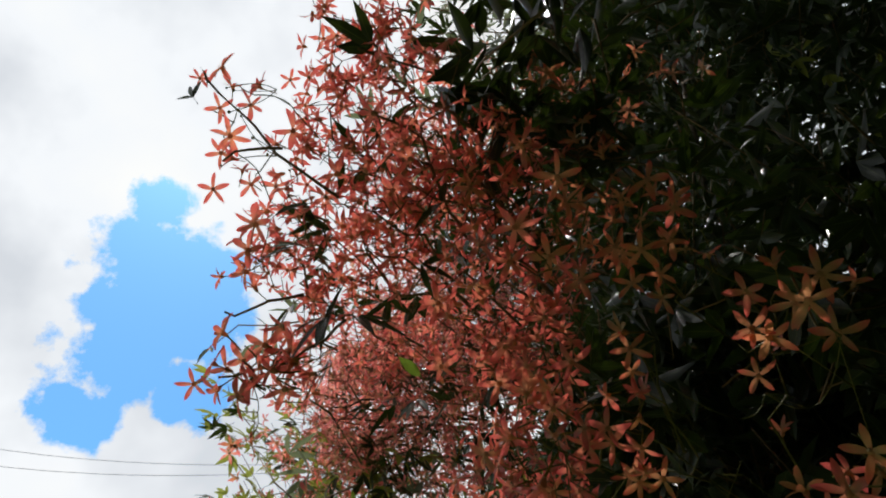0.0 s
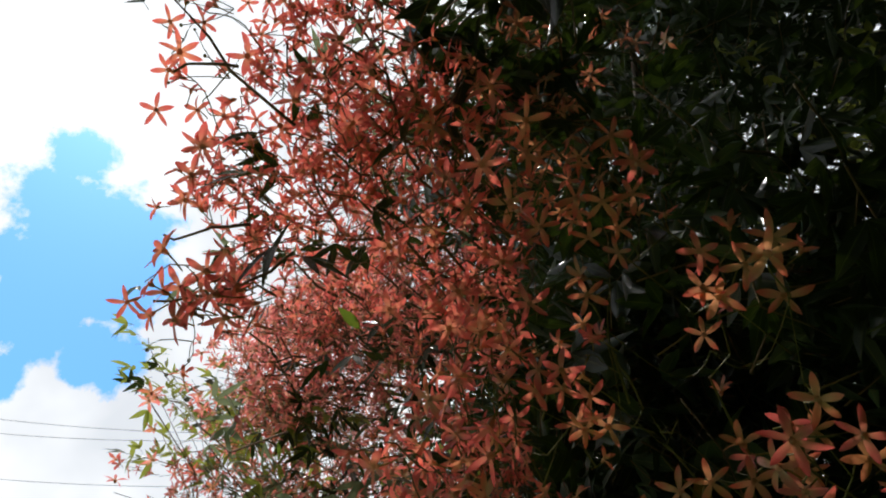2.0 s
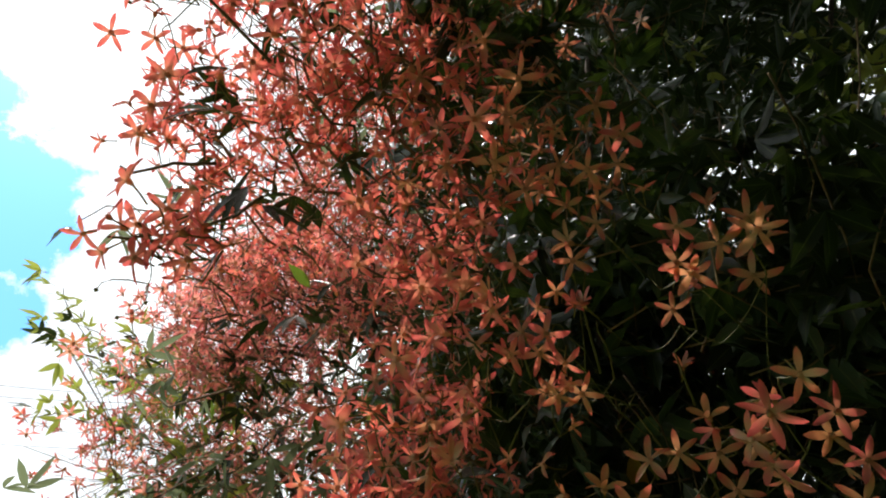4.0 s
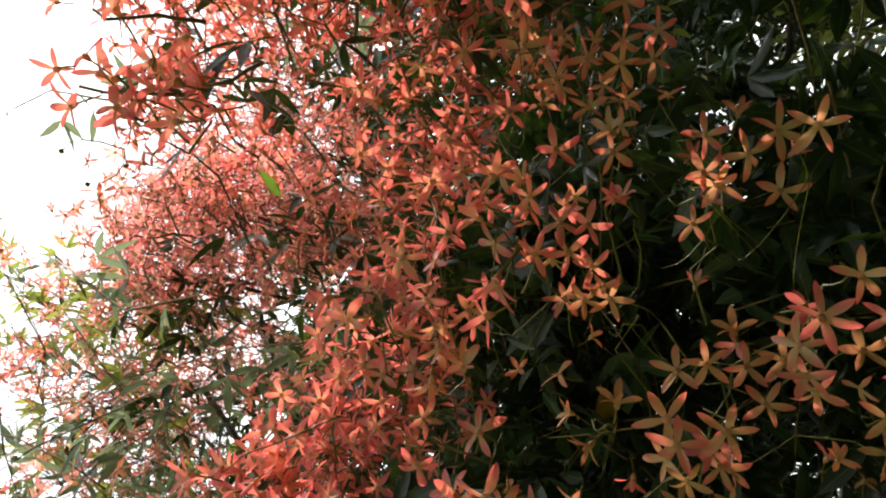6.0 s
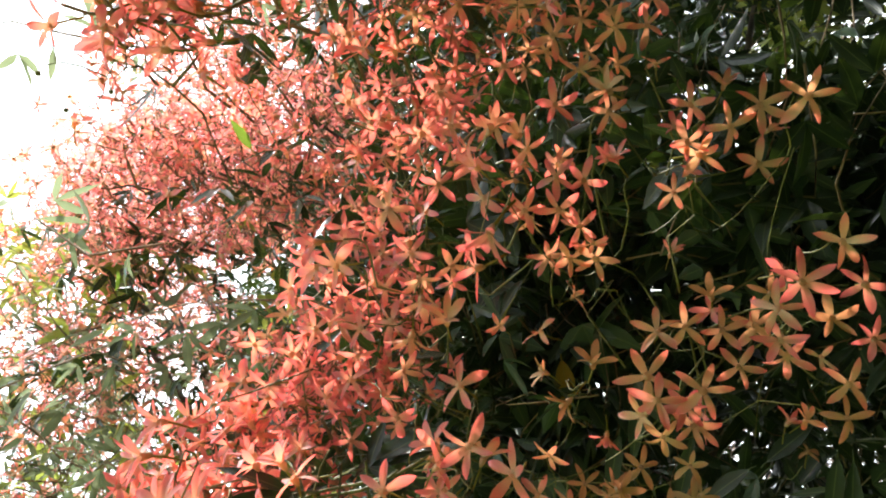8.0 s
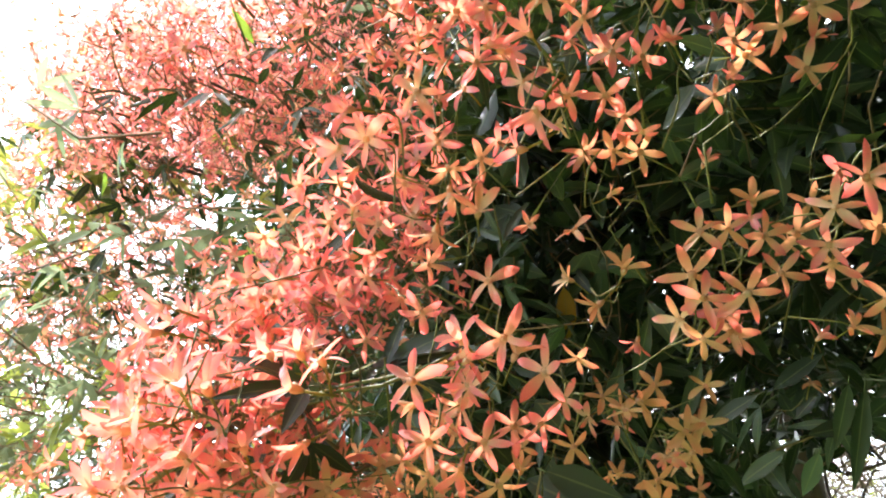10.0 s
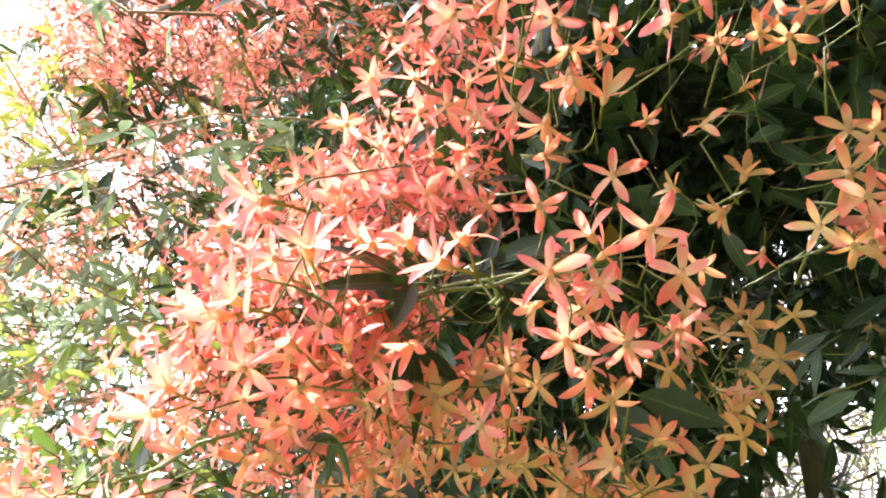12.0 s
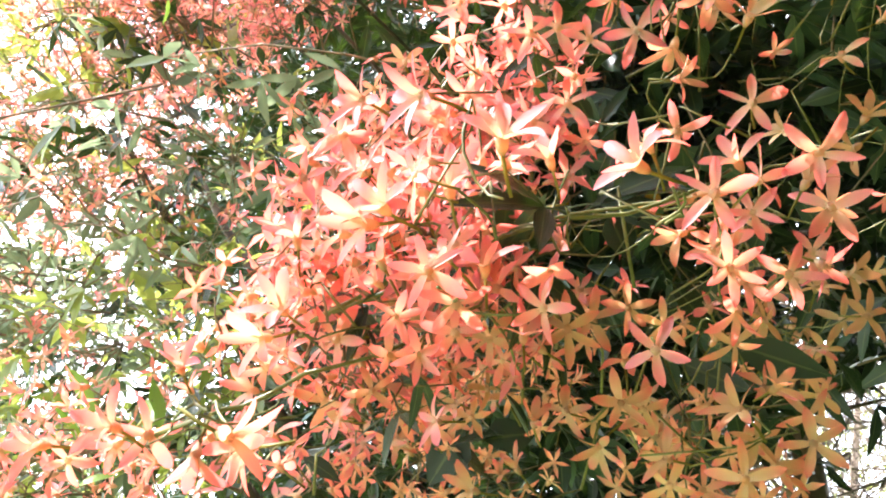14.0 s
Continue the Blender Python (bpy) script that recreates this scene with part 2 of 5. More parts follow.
def gauss3(s):
    return Vector((random.gauss(0, s), random.gauss(0, s), random.gauss(0, s)))


def sepal(length, width, rise, curl, rows=5, fold=0.05, twist=0.0):
    """One sepal along +X, open side up: a narrow blade, widest past its middle, that lifts by rise and bends back by curl (radians)."""
    stations = {5: (0.05, 0.24, 0.46, 0.68, 0.88, 1.04), 2: (0.06, 0.54, 1.03)}[rows]
    widths = {5: (0.38, 0.74, 0.97, 0.98, 0.70, 0.14), 2: (0.45, 1.05, 0.08)}[rows]
    verts, reach = [], []
    x = z = last = 0.0
    for s, w in zip(stations, widths):
        bend = rise - curl * s
        x, z, last = x + (s - last) * math.cos(bend) * length, z + (s - last) * math.sin(bend) * length, s
        h, lift = 0.5 * width * w * length, fold * w * width * length
        tip = twist * s * h
        nx, nz = -math.sin(bend), math.cos(bend)
        verts += [(x + nx * lift, -h, z + nz * lift - tip), (x, 0, z), (x + nx * lift, h, z + nz * lift + tip)]
        reach += [s] * 3
    faces = []
    for i in range(len(stations) - 1):
        a = 3 * i
        faces += [(a, a + 3, a + 4, a + 1), (a + 1, a + 4, a + 5, a + 2)]
    return np.array(verts), faces, np.array(reach)


def flower_shape(soup, seed, rise, fine=True, m=None, tone=0.5, phase=None):
    """A star of five narrow sepals round a small pale heart, on a slender stalk; unit radius. phase: the turn of the first sepal."""
    rnd = random.Random(seed)
    count = 5 if rnd.random() < 0.86 else 6
    start = rnd.random() * 6.28 if phase is None else phase

    def put(verts, faces, reach):
        verts = np.asarray(verts)
        if m is not None:
            verts = verts @ m[0].T + m[1]
        soup.add(verts, faces, reach, tone)

    for k in range(count):
        a = start + k * math.tau / count + (rnd.gauss(0, 0.10) if k else 0.0)
        v, f, r = sepal(rnd.uniform(0.86, 1.04), rnd.uniform(0.25, 0.335), rise + rnd.gauss(0, 0.17), rnd.uniform(-0.15, 0.75), 5 if fine else 2, rnd.uniform(0.05, 0.35), rnd.gauss(0, 0.5))
        rot = np.array((Matrix.Rotation(a, 3, "Z") @ Matrix.Rotation(rnd.gauss(0, 0.2), 3, "X")))
        put(v @ rot.T, f, r)
    cone = ((0.14, 0.05, 0.06), (0.12, -0.08, 0.02), (0.05, -0.24, -0.12))
    ring = [(r * math.cos(k * math.tau / 6), r * math.sin(k * math.tau / 6), h) for r, h, _ in cone for k in range(6)]
    sides = [(6 * j + (k + 1) % 6, 6 * j + k, 6 * j + 6 + k, 6 * j + 6 + (k + 1) % 6) for j in range(2) for k in range(6)]
    put(ring + [(0, 0, 0.12)], sides + [(k, (k + 1) % 6, 18) for k in range(6)], [q for _, _, q in cone for k in range(6)] + [0.0])
    if fine:
        for k in range(8):
            a = k * math.tau / 8 + rnd.random() * 0.4
            c, s = math.cos(a), math.sin(a)
            put([(0.09 * c, 0.09 * s, 0.08), (0.11 * c - 0.02 * s, 0.11 * s + 0.02 * c, 0.08), (0.19 * c, 0.19 * s, 0.26)], [(0, 1, 2)], [0.0, 0.0, -0.05])
        bend = (rnd.gauss(0, 0.18), rnd.gauss(0, 0.18))
        sub = Soup()
        sub.tube([(0, 0, -0.15), (bend[0] * 0.4, bend[1] * 0.4, -0.6), (bend[0], bend[1], -1.05)], 0.045, 0.04, 3)
        put(np.concatenate(sub.v), sub.f, -0.3)


def leaflet(length, width, arch, rows=5):
    """A lance-shaped leaflet along +X, folded on its midrib and curving down."""
    stations = {5: (0.0, 0.12, 0.32, 0.56, 0.80, 1.0), 3: (0.0, 0.3, 0.65, 1.0), 2: (0.0, 0.42, 1.0)}[rows]
    widths = {5: (0.08, 0.55, 0.98, 0.95, 0.52, 0.03), 3: (0.1, 0.95, 0.85, 0.03), 2: (0.15, 1.1, 0.05)}[rows]
    verts, reach = [], []
    for s, w in zip(stations, widths):
        z, h = -arch * s * s * length, 0.5 * width * w
        verts += [(s * length, -h, z + 0.32 * h), (s * length, 0, z), (s * length, h, z + 0.32 * h)]
        reach += [1.0, 0.0, 1.0]
    faces = []
    for i in range(len(stations) - 1):
        a = 3 * i
        faces += [(a, a + 3, a + 4, a + 1), (a + 1, a + 4, a + 5, a + 2)]
    return np.array(verts), faces, np.array(reach)


def leaf_shape(soup, seed, size, m=None, tone=0.5, rows=5, broad=1.0):
    """A leaf of three leaflets on one stalk, along +X."""
    rnd = random.Random(seed)
    for k, a in enumerate((0.0, 0.85, -0.85)):
        v, f, r = leaflet(size * (1.0 if k == 0 else rnd.uniform(0.68, 0.9)), size * broad * rnd.uniform(0.17, 0.235), rnd.uniform(0.05, 0.3), rows)
        rot = np.array(Matrix.Rotation(a + rnd.gauss(0, 0.12), 3, "Z") @ Matrix.Rotation(rnd.gauss(0.1, 0.2), 3, "Y") @ Matrix.Rotation(rnd.gauss(0, 0.35), 3, "X"))
        v = v @ rot.T + np.array((size * 0.38, 0, 0))
        soup.add(v if m is None else v @ m[0].T + m[1], f, r, tone)
    if rows > 3:
        sub = Soup()
        sub.tube([(0, 0, 0), (size * 0.2, 0, size * 0.02), (size * 0.39, 0, 0)], size * 0.014, size * 0.011, 3)
        v = np.concatenate(sub.v)
        soup.add(v if m is None else v @ m[0].T + m[1], sub.f, 0.0, tone)


OPEN_RISE = (0.12, 0.3, 0.2, 0.42, 0.05, 0.35, 0.25, 0.16)
BELL_RISE = (0.85, 1.05, 0.7, 0.95, 0.78, 1.12)
STARS, BELLS = {}, {}
for tone_name, material in PETALS.items():
    for store, rises, first in ((STARS, OPEN_RISE, 0), (BELLS, BELL_RISE, 60)):
        store[tone_name] = []
        for v, rise in enumerate(rises):
            s = Soup()
            flower_shape(s, first + v, rise, phase=0.0)
            store[tone_name].append(s.mesh("flower", material))
LEAF_MESHES = []
for v in range(8):
    s = Soup()
    leaf_shape(s, 40 + v, 1.0)
    LEAF_MESHES.append(s.mesh("leaf", LEAF))

BLADES, YOUNG_BLADES, YELLOW_BLADES = [], [], []
for v in range(6):
    for store, material in ((BLADES, LEAF), (YOUNG_BLADES, YOUNG_LEAF), (YELLOW_BLADES, YELLOW_LEAF)):
        s = Soup()
        verts, faces, reach = leaflet(1.0, 0.3, (0.05, 0.22, -0.1, 0.15, 0.3, 0.0)[v])
        s.add(verts, faces, reach, 0.5)
        stalk = Soup()
        stalk.tube([(-0.12, 0, -0.03), (-0.05, 0, 0), (0.02, 0, 0)], 0.012, 0.010, 3)
        s.add(np.concatenate(stalk.v), stalk.f, 0.0, 0.5)
        store.append(s.mesh("leaf", material))

LEAF_FORMS = {}
for key, rows, broad in ((2, 2, 1.15), (3, 3, 0.95), (4, 3, 1.4), (5, 5, 1.2)):
    LEAF_FORMS[key] = []
    for v in range(24):
        s = Soup()
        leaf_shape(s, 90 + v, 1.0, rows=rows, broad=broad)
        quads = [f for f in s.f if len(f) == 4]
        LEAF_FORMS[key].append((np.concatenate(s.v), np.array(quads), np.concatenate(s.reach)))

# ---- the flowering bush ----
bush = tagged(new("flowering_bush"), "large evergreen bush covered in coral red star-shaped blossom", "bush")
HEART = Vector((0.75, 1.25, 1.75))
CLEAR = Vector((0.022, 0.448, 1.642))  # an open spot where the stalks show between the sprays
flower_mass, peach_mass, glare_mass, leaf_mass, lit_leaf_mass, fresh_mass, twig_mass = Soup(), Soup(), Soup(), Soup(), Soup(), Soup(), Soup()


def facing(p):
    """Blossom looks outward: to the open side on that face, else to the front."""
    out = Vector((-0.8, 0.1, 0.3)) if p.x < 0.05 else Vector((-0.4, -0.65, -0.15))
    return (out + gauss3(0.58)).normalized()


def spray_of(tone, heads, store, thick=0.0005):
    """The branching green stem of one spray, with a flower on each end; heads: place, aim, turn, size."""
    mid = sum((h[0] for h in heads), Vector()) / len(heads)
    root = mid + (HEART - mid).normalized() * 0.07 + Vector((0, 0, -0.02))
    stem = Soup()
    axis = [root.lerp(mid + (HEART - mid).normalized() * 0.03, k / 4) + Vector((0, 0, 0.02 * math.sin(k / 4 * 3.14))) + gauss3(0.007) for k in range(5)]
    stem.tube(axis, 0.0007, 0.0005, 5)
    nodes = list(axis)
    for p, aim, turn, size in sorted(heads, key=lambda h: (h[0] - mid).length):
        foot = p - aim * size * 1.05
        near = min(nodes, key=lambda q: (q - foot).length)
        if (near - foot).length > 0.05:
            # it turns inwards and joins the stem deep in the bush
            inward = (HEART - foot).normalized()
            turn_in = foot + inward * 0.04 + gauss3(0.006)
            deep = near.lerp(turn_in, 0.5) + inward * 0.08
            stem.tube([turn_in * (1 - u) ** 2 + deep * 2 * u * (1 - u) + near * u * u for u in (0, 0.15, 0.3, 0.45, 0.6, 0.75, 0.88, 1.0)], thick * 0.6, thick * 0.6, 4)
            near = turn_in
        bow = near.lerp(foot, 0.5) + gauss3(0.10 * (foot - near).length)
        end = bow.lerp(foot, 0.6) + gauss3(0.05 * (foot - near).length) - aim * size * 0.4
        stem.tube([near, near * 0.3 + bow * 0.55 + end * 0.15, near * 0.05 + bow * 0.6 + end * 0.35, bow * 0.2 + end * 0.75 + foot * 0.05, end * 0.6 + foot * 0.4, foot], thick, thick * 0.8, 4)
        nodes += [bow, foot]
    spray = part("flower_spray", stem.mesh("flower_spray", GREEN_STEM), bush)
    for p, aim, turn, size in heads:
        ob = part("flower", random.choice(store[tone]), spray)
        up = (Vector((0, 0, 1)) - aim * aim.z).normalized()
        first = up * math.cos(turn) + aim.cross(up) * math.sin(turn)
        ob.matrix_basis = Matrix.LocRotScale(p, Matrix((first, aim.cross(first), aim)).transposed().to_quaternion(), (size,) * 3)


def star_spray(tone, rows, bell=False):
    """A spray whose flowers are told singly: place in millimetres, the way it looks, the turn of its first sepal, sepal length in millimetres."""
    heads = [(Vector((x, y, z)) / 1000, Vector((ax, ay, az)).normalized(), radians(turn), size * 0.00094) for x, y, z, ax, ay, az, turn, size in rows]
    spray_of(tone, heads, BELLS if bell else STARS)
    for p, aim, turn, size in heads:
        # later blossom of the same spray, deeper in
        for k in range(random.choice((0, 1, 1, 2)) if tone == "coral" else random.choice((0, 0, 1))):
            q = p + gauss3(0.014) + (HEART - p).normalized() * random.uniform(0.02, 0.04)
            if (q - CLEAR).length > 0.036:
                mass_flower(q, "coral" if tone == "coral" else "peach", size * random.uniform(0.7, 0.95), True)


def flower_spray(tone, places):
    """A branching spray of single flowers; places in millimetres."""
    heads = []
    for p in [Vector(q) / 1000 for q in places]:
        size = random.uniform(0.0105, 0.0140)
        heads.append((p, facing(p), random.random() * 6.28, size))
        for k in range(random.choice((1, 1, 2, 3)) if tone == "coral" else random.choice((0, 0, 1))):
            q = p + gauss3(0.016) + (HEART - p).normalized() * 0.018
            if (q - CLEAR).length > 0.036:
                mass_flower(q, "coral" if tone == "coral" else "peach", size * random.uniform(0.7, 0.95), True)
    spray_of(tone, heads, BELLS if random.random() < 0.3 else STARS)


def put_leaf(x, y, z, direction, size, up=(-0.3, -0.7, 0.4)):
    d = Vector(direction).normalized()
    n = (Vector(up) - d * Vector(up).dot(d)).normalized()
    rot = Matrix((d, n.cross(d), n)).transposed()
    ob = part("leaf", random.choice(LEAF_MESHES), bush)
    ob.matrix_basis = Matrix.LocRotScale((x, y, z), rot.to_quaternion(), (size,) * 3)


def blade(base, tip, breadth, up, young=False, yellow=False):
    """One large leaf from its foot to its point; feet and points in millimetres."""
    a, b = Vector(base) / 1000, Vector(tip) / 1000
    d = (b - a).normalized()
    n = (Vector(up) - d * Vector(up).dot(d)).normalized()
    rot = Matrix((d, n.cross(d), n)).transposed()
    store = YELLOW_BLADES if yellow else YOUNG_BLADES if young else BLADES
    ob = part("leaf", random.choice(store), bush, "yellowed old leaf" if yellow else "light green young leaf" if young else "")
    length = (b - a).length
    ob.matrix_basis = Matrix.LocRotScale(a, rot.to_quaternion(), (length, breadth / 1000 / 0.3, length))


def mass_flower(p, tone, size, fine=False):
    aim = facing(p)
    m = (np.array(turn_to(aim, random.random() * 6.28)) * size, np.array(p))
    flower_shape({"coral": flower_mass, "peach": peach_mass, "glare_coral": glare_mass}[tone], random.randrange(10 ** 6), random.choice((0.1, 0.25, 0.4, 0.6, 0.9)), fine, m, random.random())
    return p - aim * size


def fill_spray(x, y, z, radius, count, tone):
    """A spray among the others, its flowers in one mesh with the mass."""
    mid = Vector((x, y, z))
    root = mid + (HEART - mid).normalized() * radius * 1.4
    hub = [root.lerp(mid, k / 3) + gauss3(0.006) for k in range(4)]
    twig_mass.tube(hub, 0.0012, 0.0008, 4)
    for k in range(count):
        d = gauss3(1).normalized() * radius * random.uniform(0.35, 1.0)
        p = mid + Vector((d.x, d.y, d.z * 0.8))
        foot = mass_flower(p, tone, random.uniform(0.0100, 0.0138))
        near = min(hub, key=lambda q: (q - foot).length)
        bow = near.lerp(foot, 0.5) + gauss3(0.15 * (foot - near).length)
        twig_mass.tube([near, bow, foot], 0.0006, 0.0004, 3)
        hub += [bow, foot]
    for k in range(random.randint(0, 2)):
        q = mid.lerp(root, 0.8) + gauss3(radius * 0.3)
        put_leaf(q.x, q.y, q.z, gauss3(0.6) + Vector((0, 0, -0.4)), random.uniform(0.022, 0.034), Vector((0, 0, 1)) + gauss3(0.5))


def mass_leaf(p, direction, size, soup, rows=5):
    d = Vector(direction).normalized()
    up = Vector((0, 0, 1)) + gauss3(0.5)
    n = (up - d * up.dot(d)).normalized()
    rot = np.array(Matrix((d, n.cross(d), n)).transposed())
    verts, faces, reach = random.choice(LEAF_FORMS[rows])
    soup.add(verts @ (rot * size).T + np.array(p), faces, reach, random.random())


def edge(y, z):
    """The bush's outer face on its open side."""
    bulge = 0.07 * min(1.0, max(0.0, (y - 0.62) / 0.3))
    return -0.17 - bulge + min(0.14, max(0.0, z - 2.02 - bulge) * 0.7) + max(0.0, 0.62 - y) * 0.35 + 0.04 * math.sin(9 * y + 3 * z)


def inside(p):
    """The crown: everything behind the blossom, and unseen, overhanging foliage added to keep one side in shade."""
    r = ((p.x - 0.45) / 1.8) ** 2 + ((p.y - 0.85) / 2.05) ** 2 + ((p.z - 1.95) / 1.75) ** 2
    if r > 1.0 + 0.25 * noise.noise(p * 1.6):
        return False
    front = 0.54 - 0.16 * min(1.0, max(0.0, (p.z - 1.95) * 5)) + 0.07 * math.sin(5 * p.x + 4 * p.z)
    if p.x < 0.2:
        front += 0.22 * min(1.0, max(0.0, (1.86 - p.z) * 6))
    behind = p.x > edge(p.y, p.z) and p.y > front
    if p.x > 0.3 and p.x + 0.1 > 1.3 * (p.y - 0.2) and p.y > 0.3 and p.z < 1.52 + 0.36 * p.x:
        return behind and random.random() < 0.08
    # added out of view beside, behind and above, to block sky light
    flank = p.x > (0.34 if p.y < 0.15 else 0.42) and p.y < 0.36 + 0.42 * (p.x + 0.1) - 0.16 and p.z > 0.5
    back = p.y < -0.22 - 0.15 * max(0.0, -p.x) and p.x > -1.3 and p.z > 0.4
    wing_blocker = p.x < -0.82 and p.y < 0.3 and 0.4 < p.z < 2.5
    roof_blocker = p.x > (0.02 if p.y > 0 else -0.9) and p.z > (2.15 if p.y > -0.05 else 1.9) + 1.35 * max(0.0, p.y) and p.y < 0.5
    return behind or flank or back or wing_blocker or roof_blocker


def shoot(tip, away, leaves, size, soup, rows=3):
    """A leafy shoot: a thin twig with leaves in pairs."""
    d = Vector(away).normalized()
    start = tip - d * 0.14
    bend = gauss3(0.016)
    twig_mass.tube([start, tip.lerp(start, 0.66) + bend, tip.lerp(start, 0.33) + bend * 0.8 + gauss3(0.005), tip], 0.0011, 0.0006, 3)
    for k in range(leaves):
        q = start.lerp(tip, 0.15 + 0.85 * k / max(1, leaves - 1))
        mass_leaf(q, d * 0.6 + gauss3(0.75) + Vector((0, 0, -0.15)), size * random.uniform(0.75, 1.15), soup, rows)


def crown():
    count = 0
    while count < 15000:
        p = Vector((random.uniform(-1.35, 2.1), random.uniform(-1.3, 3.1), random.uniform(0.4, 3.8)))
        if not inside(p):
            continue
        if p.x > 0.35 and 0.1 < p.y < 1.7 and 2.1 < p.z < 3.1 and random.random() < 0.6:
            continue
        across = (p - Vector((0.300, 0.315, 1.900))).cross(Vector((0.683, 0.336, 0.649))).length
        if across < 0.10 + 0.05 * noise.noise(p * 5) and random.random() < 0.93:
            continue
        if 0.06 < p.x < 0.36 and p.y < 0.7 and p.z < 1.92 and random.random() < 0.7:
            continue
        depth = p.x - edge(p.y, p.z)
        if p.y > 0.95 and p.z > 2.3 and p.x < 0.04:
            continue
        if ((p.x - 2.2) / 1.0) ** 2 + ((p.y - 1.55) / 1.15) ** 2 < 1.0 + 0.2 * noise.noise(p * 2.5):
            continue
        if p.y > 0.72 and p.x < 0.35 and p.z < 1.86 and random.random() < 0.5:
            continue
        if p.z > 2.0 and p.y > 0.62 and depth < 0.36 and random.random() < 0.75:
            continue
        out = (p - HEART)
        out.z *= 0.6
        # the unseen added foliage: larger leaves, so that it blocks more light
        if p.y < 0.3:
            shoot(p, gauss3(1), 9, 0.080, leaf_mass, 2)
        elif depth < (0.22 if p.y > 0.9 else 0.13):
            if p.y < 0.64 and depth < 0.12 and p.z < 2.12:
                continue
            for k in range(2 if p.y < 0.9 else 1):
                # most leaves further off take the colour lightened for glare
                young = random.random() < (0.8 if p.y > 0.9 else 0.5)
                q = p + gauss3(0.05)
                q.x = max(q.x, edge(q.y, q.z) - 0.01)
                shoot(q, Vector((-0.9, -0.25, 0.1)) + gauss3(0.4), 5, 0.031, lit_leaf_mass if young else leaf_mass)
        elif p.y > 0.9 and p.x < 0.5 and p.z < 2.25 and random.random() < 0.88:
            continue
        elif p.y > 0.68 and p.x < 0.28 and p.z < 2.2 and random.random() < 0.88:
            continue
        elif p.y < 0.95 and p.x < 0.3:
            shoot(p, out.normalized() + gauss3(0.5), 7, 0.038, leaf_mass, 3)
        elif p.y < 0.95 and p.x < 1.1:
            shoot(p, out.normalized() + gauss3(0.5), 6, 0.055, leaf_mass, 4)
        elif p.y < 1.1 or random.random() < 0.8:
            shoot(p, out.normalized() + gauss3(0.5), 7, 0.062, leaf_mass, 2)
        count += 1
    # pale young shoots that reach out of the open face
    for x, y, z in [(-0.375, 1.050, 2.102), (-0.345, 1.050, 2.082), (-0.321, 1.050, 2.080), (-0.272, 1.050, 2.072), (-0.257, 1.050, 2.036), (-0.225, 1.050, 2.018), (-0.229, 1.050, 2.089), (-0.280, 1.050, 2.001), (-0.324, 1.050, 1.982), (-0.256, 1.050, 1.981), (-0.191, 1.050, 2.035), (-0.187, 1.050, 1.983), (-0.179, 1.050, 2.077), (-0.229, 1.050, 2.055), (-0.346, 1.050, 2.122)]:
        tip = Vector((x, y, z))
        root = tip + Vector((0.05, 0.035, -0.012)) + gauss3(0.018)
        twig_mass.tube([root, root.lerp(tip, 0.5) + gauss3(0.005), tip], 0.0008, 0.0005, 4)
        for k in range(4):
            mass_leaf(tip.lerp(root, 0.3 * k) + gauss3(0.004), Vector((-0.8, -0.1, 0.3)) + gauss3(0.6), random.uniform(0.017, 0.025), fresh_mass, 5)
    # leafy lower part of the open face
    for k in range(340):
        y, z = random.uniform(0.85, 1.7), random.uniform(1.45, 2.05)
        shoot(Vector((edge(y, z) + random.uniform(-0.02, 0.36), y, z)), Vector((-0.6, -0.4, -0.2)) + gauss3(0.5), 5, random.uniform(0.026, 0.042), random.choice((lit_leaf_mass, lit_leaf_mass, fresh_mass, leaf_mass, fresh_mass)), 5)
    # blossom on the open face, further off: dense above, sparse and leafy below
    for k in range(600):
        y = random.uniform(0.8, 1.9) if k % 2 else random.uniform(0.78, 1.25)
        z = random.uniform(1.55, 2.75)
        if random.random() < (0.62 if z < 1.86 else 0.35 if z < 2.0 else 0.0):
            continue
        x = edge(y, z) + random.uniform(-0.03, 0.24)
        mid = Vector((x, y, z))
        for j in range(random.randint(7, 13)):
            foot = mass_flower(mid + gauss3(0.036), random.choice(("glare_coral", "glare_coral", "glare_coral", "coral", "peach")), random.uniform(0.0110, 0.0145))
            twig_mass.tube([mid + Vector((0.03, 0.03, 0)), foot], 0.0006, 0.0004, 3)


def limbs():
    trunk = Soup()
    trunk.tube([(0.85, 1.35, 0), (0.83, 1.33, 0.5), (0.88, 1.36, 1.0), (0.84, 1.33, 1.5)], 0.055, 0.035, 10)
    part("trunk", trunk.mesh("trunk", BARK), bush)
    for k in range(14):
        a = k * 2.4
        end = Vector((0.7 + 0.75 * math.cos(a), 1.25 + 0.7 * math.sin(a), random.uniform(1.6, 2.8)))
        start = Vector((0.85, 1.35, random.uniform(0.9, 1.5)))
        mid = start.lerp(end, 0.5) + Vector((0, 0, -0.12)) + gauss3(0.05)
        q = [start.lerp(mid, 0.5) + gauss3(0.02), mid.lerp(end, 0.5) + gauss3(0.02)]
        s = Soup()
        s.tube([start, q[0], mid, q[1], end], 0.018, 0.004, 7)
        part("branch", s.mesh("branch", BARK), bush)


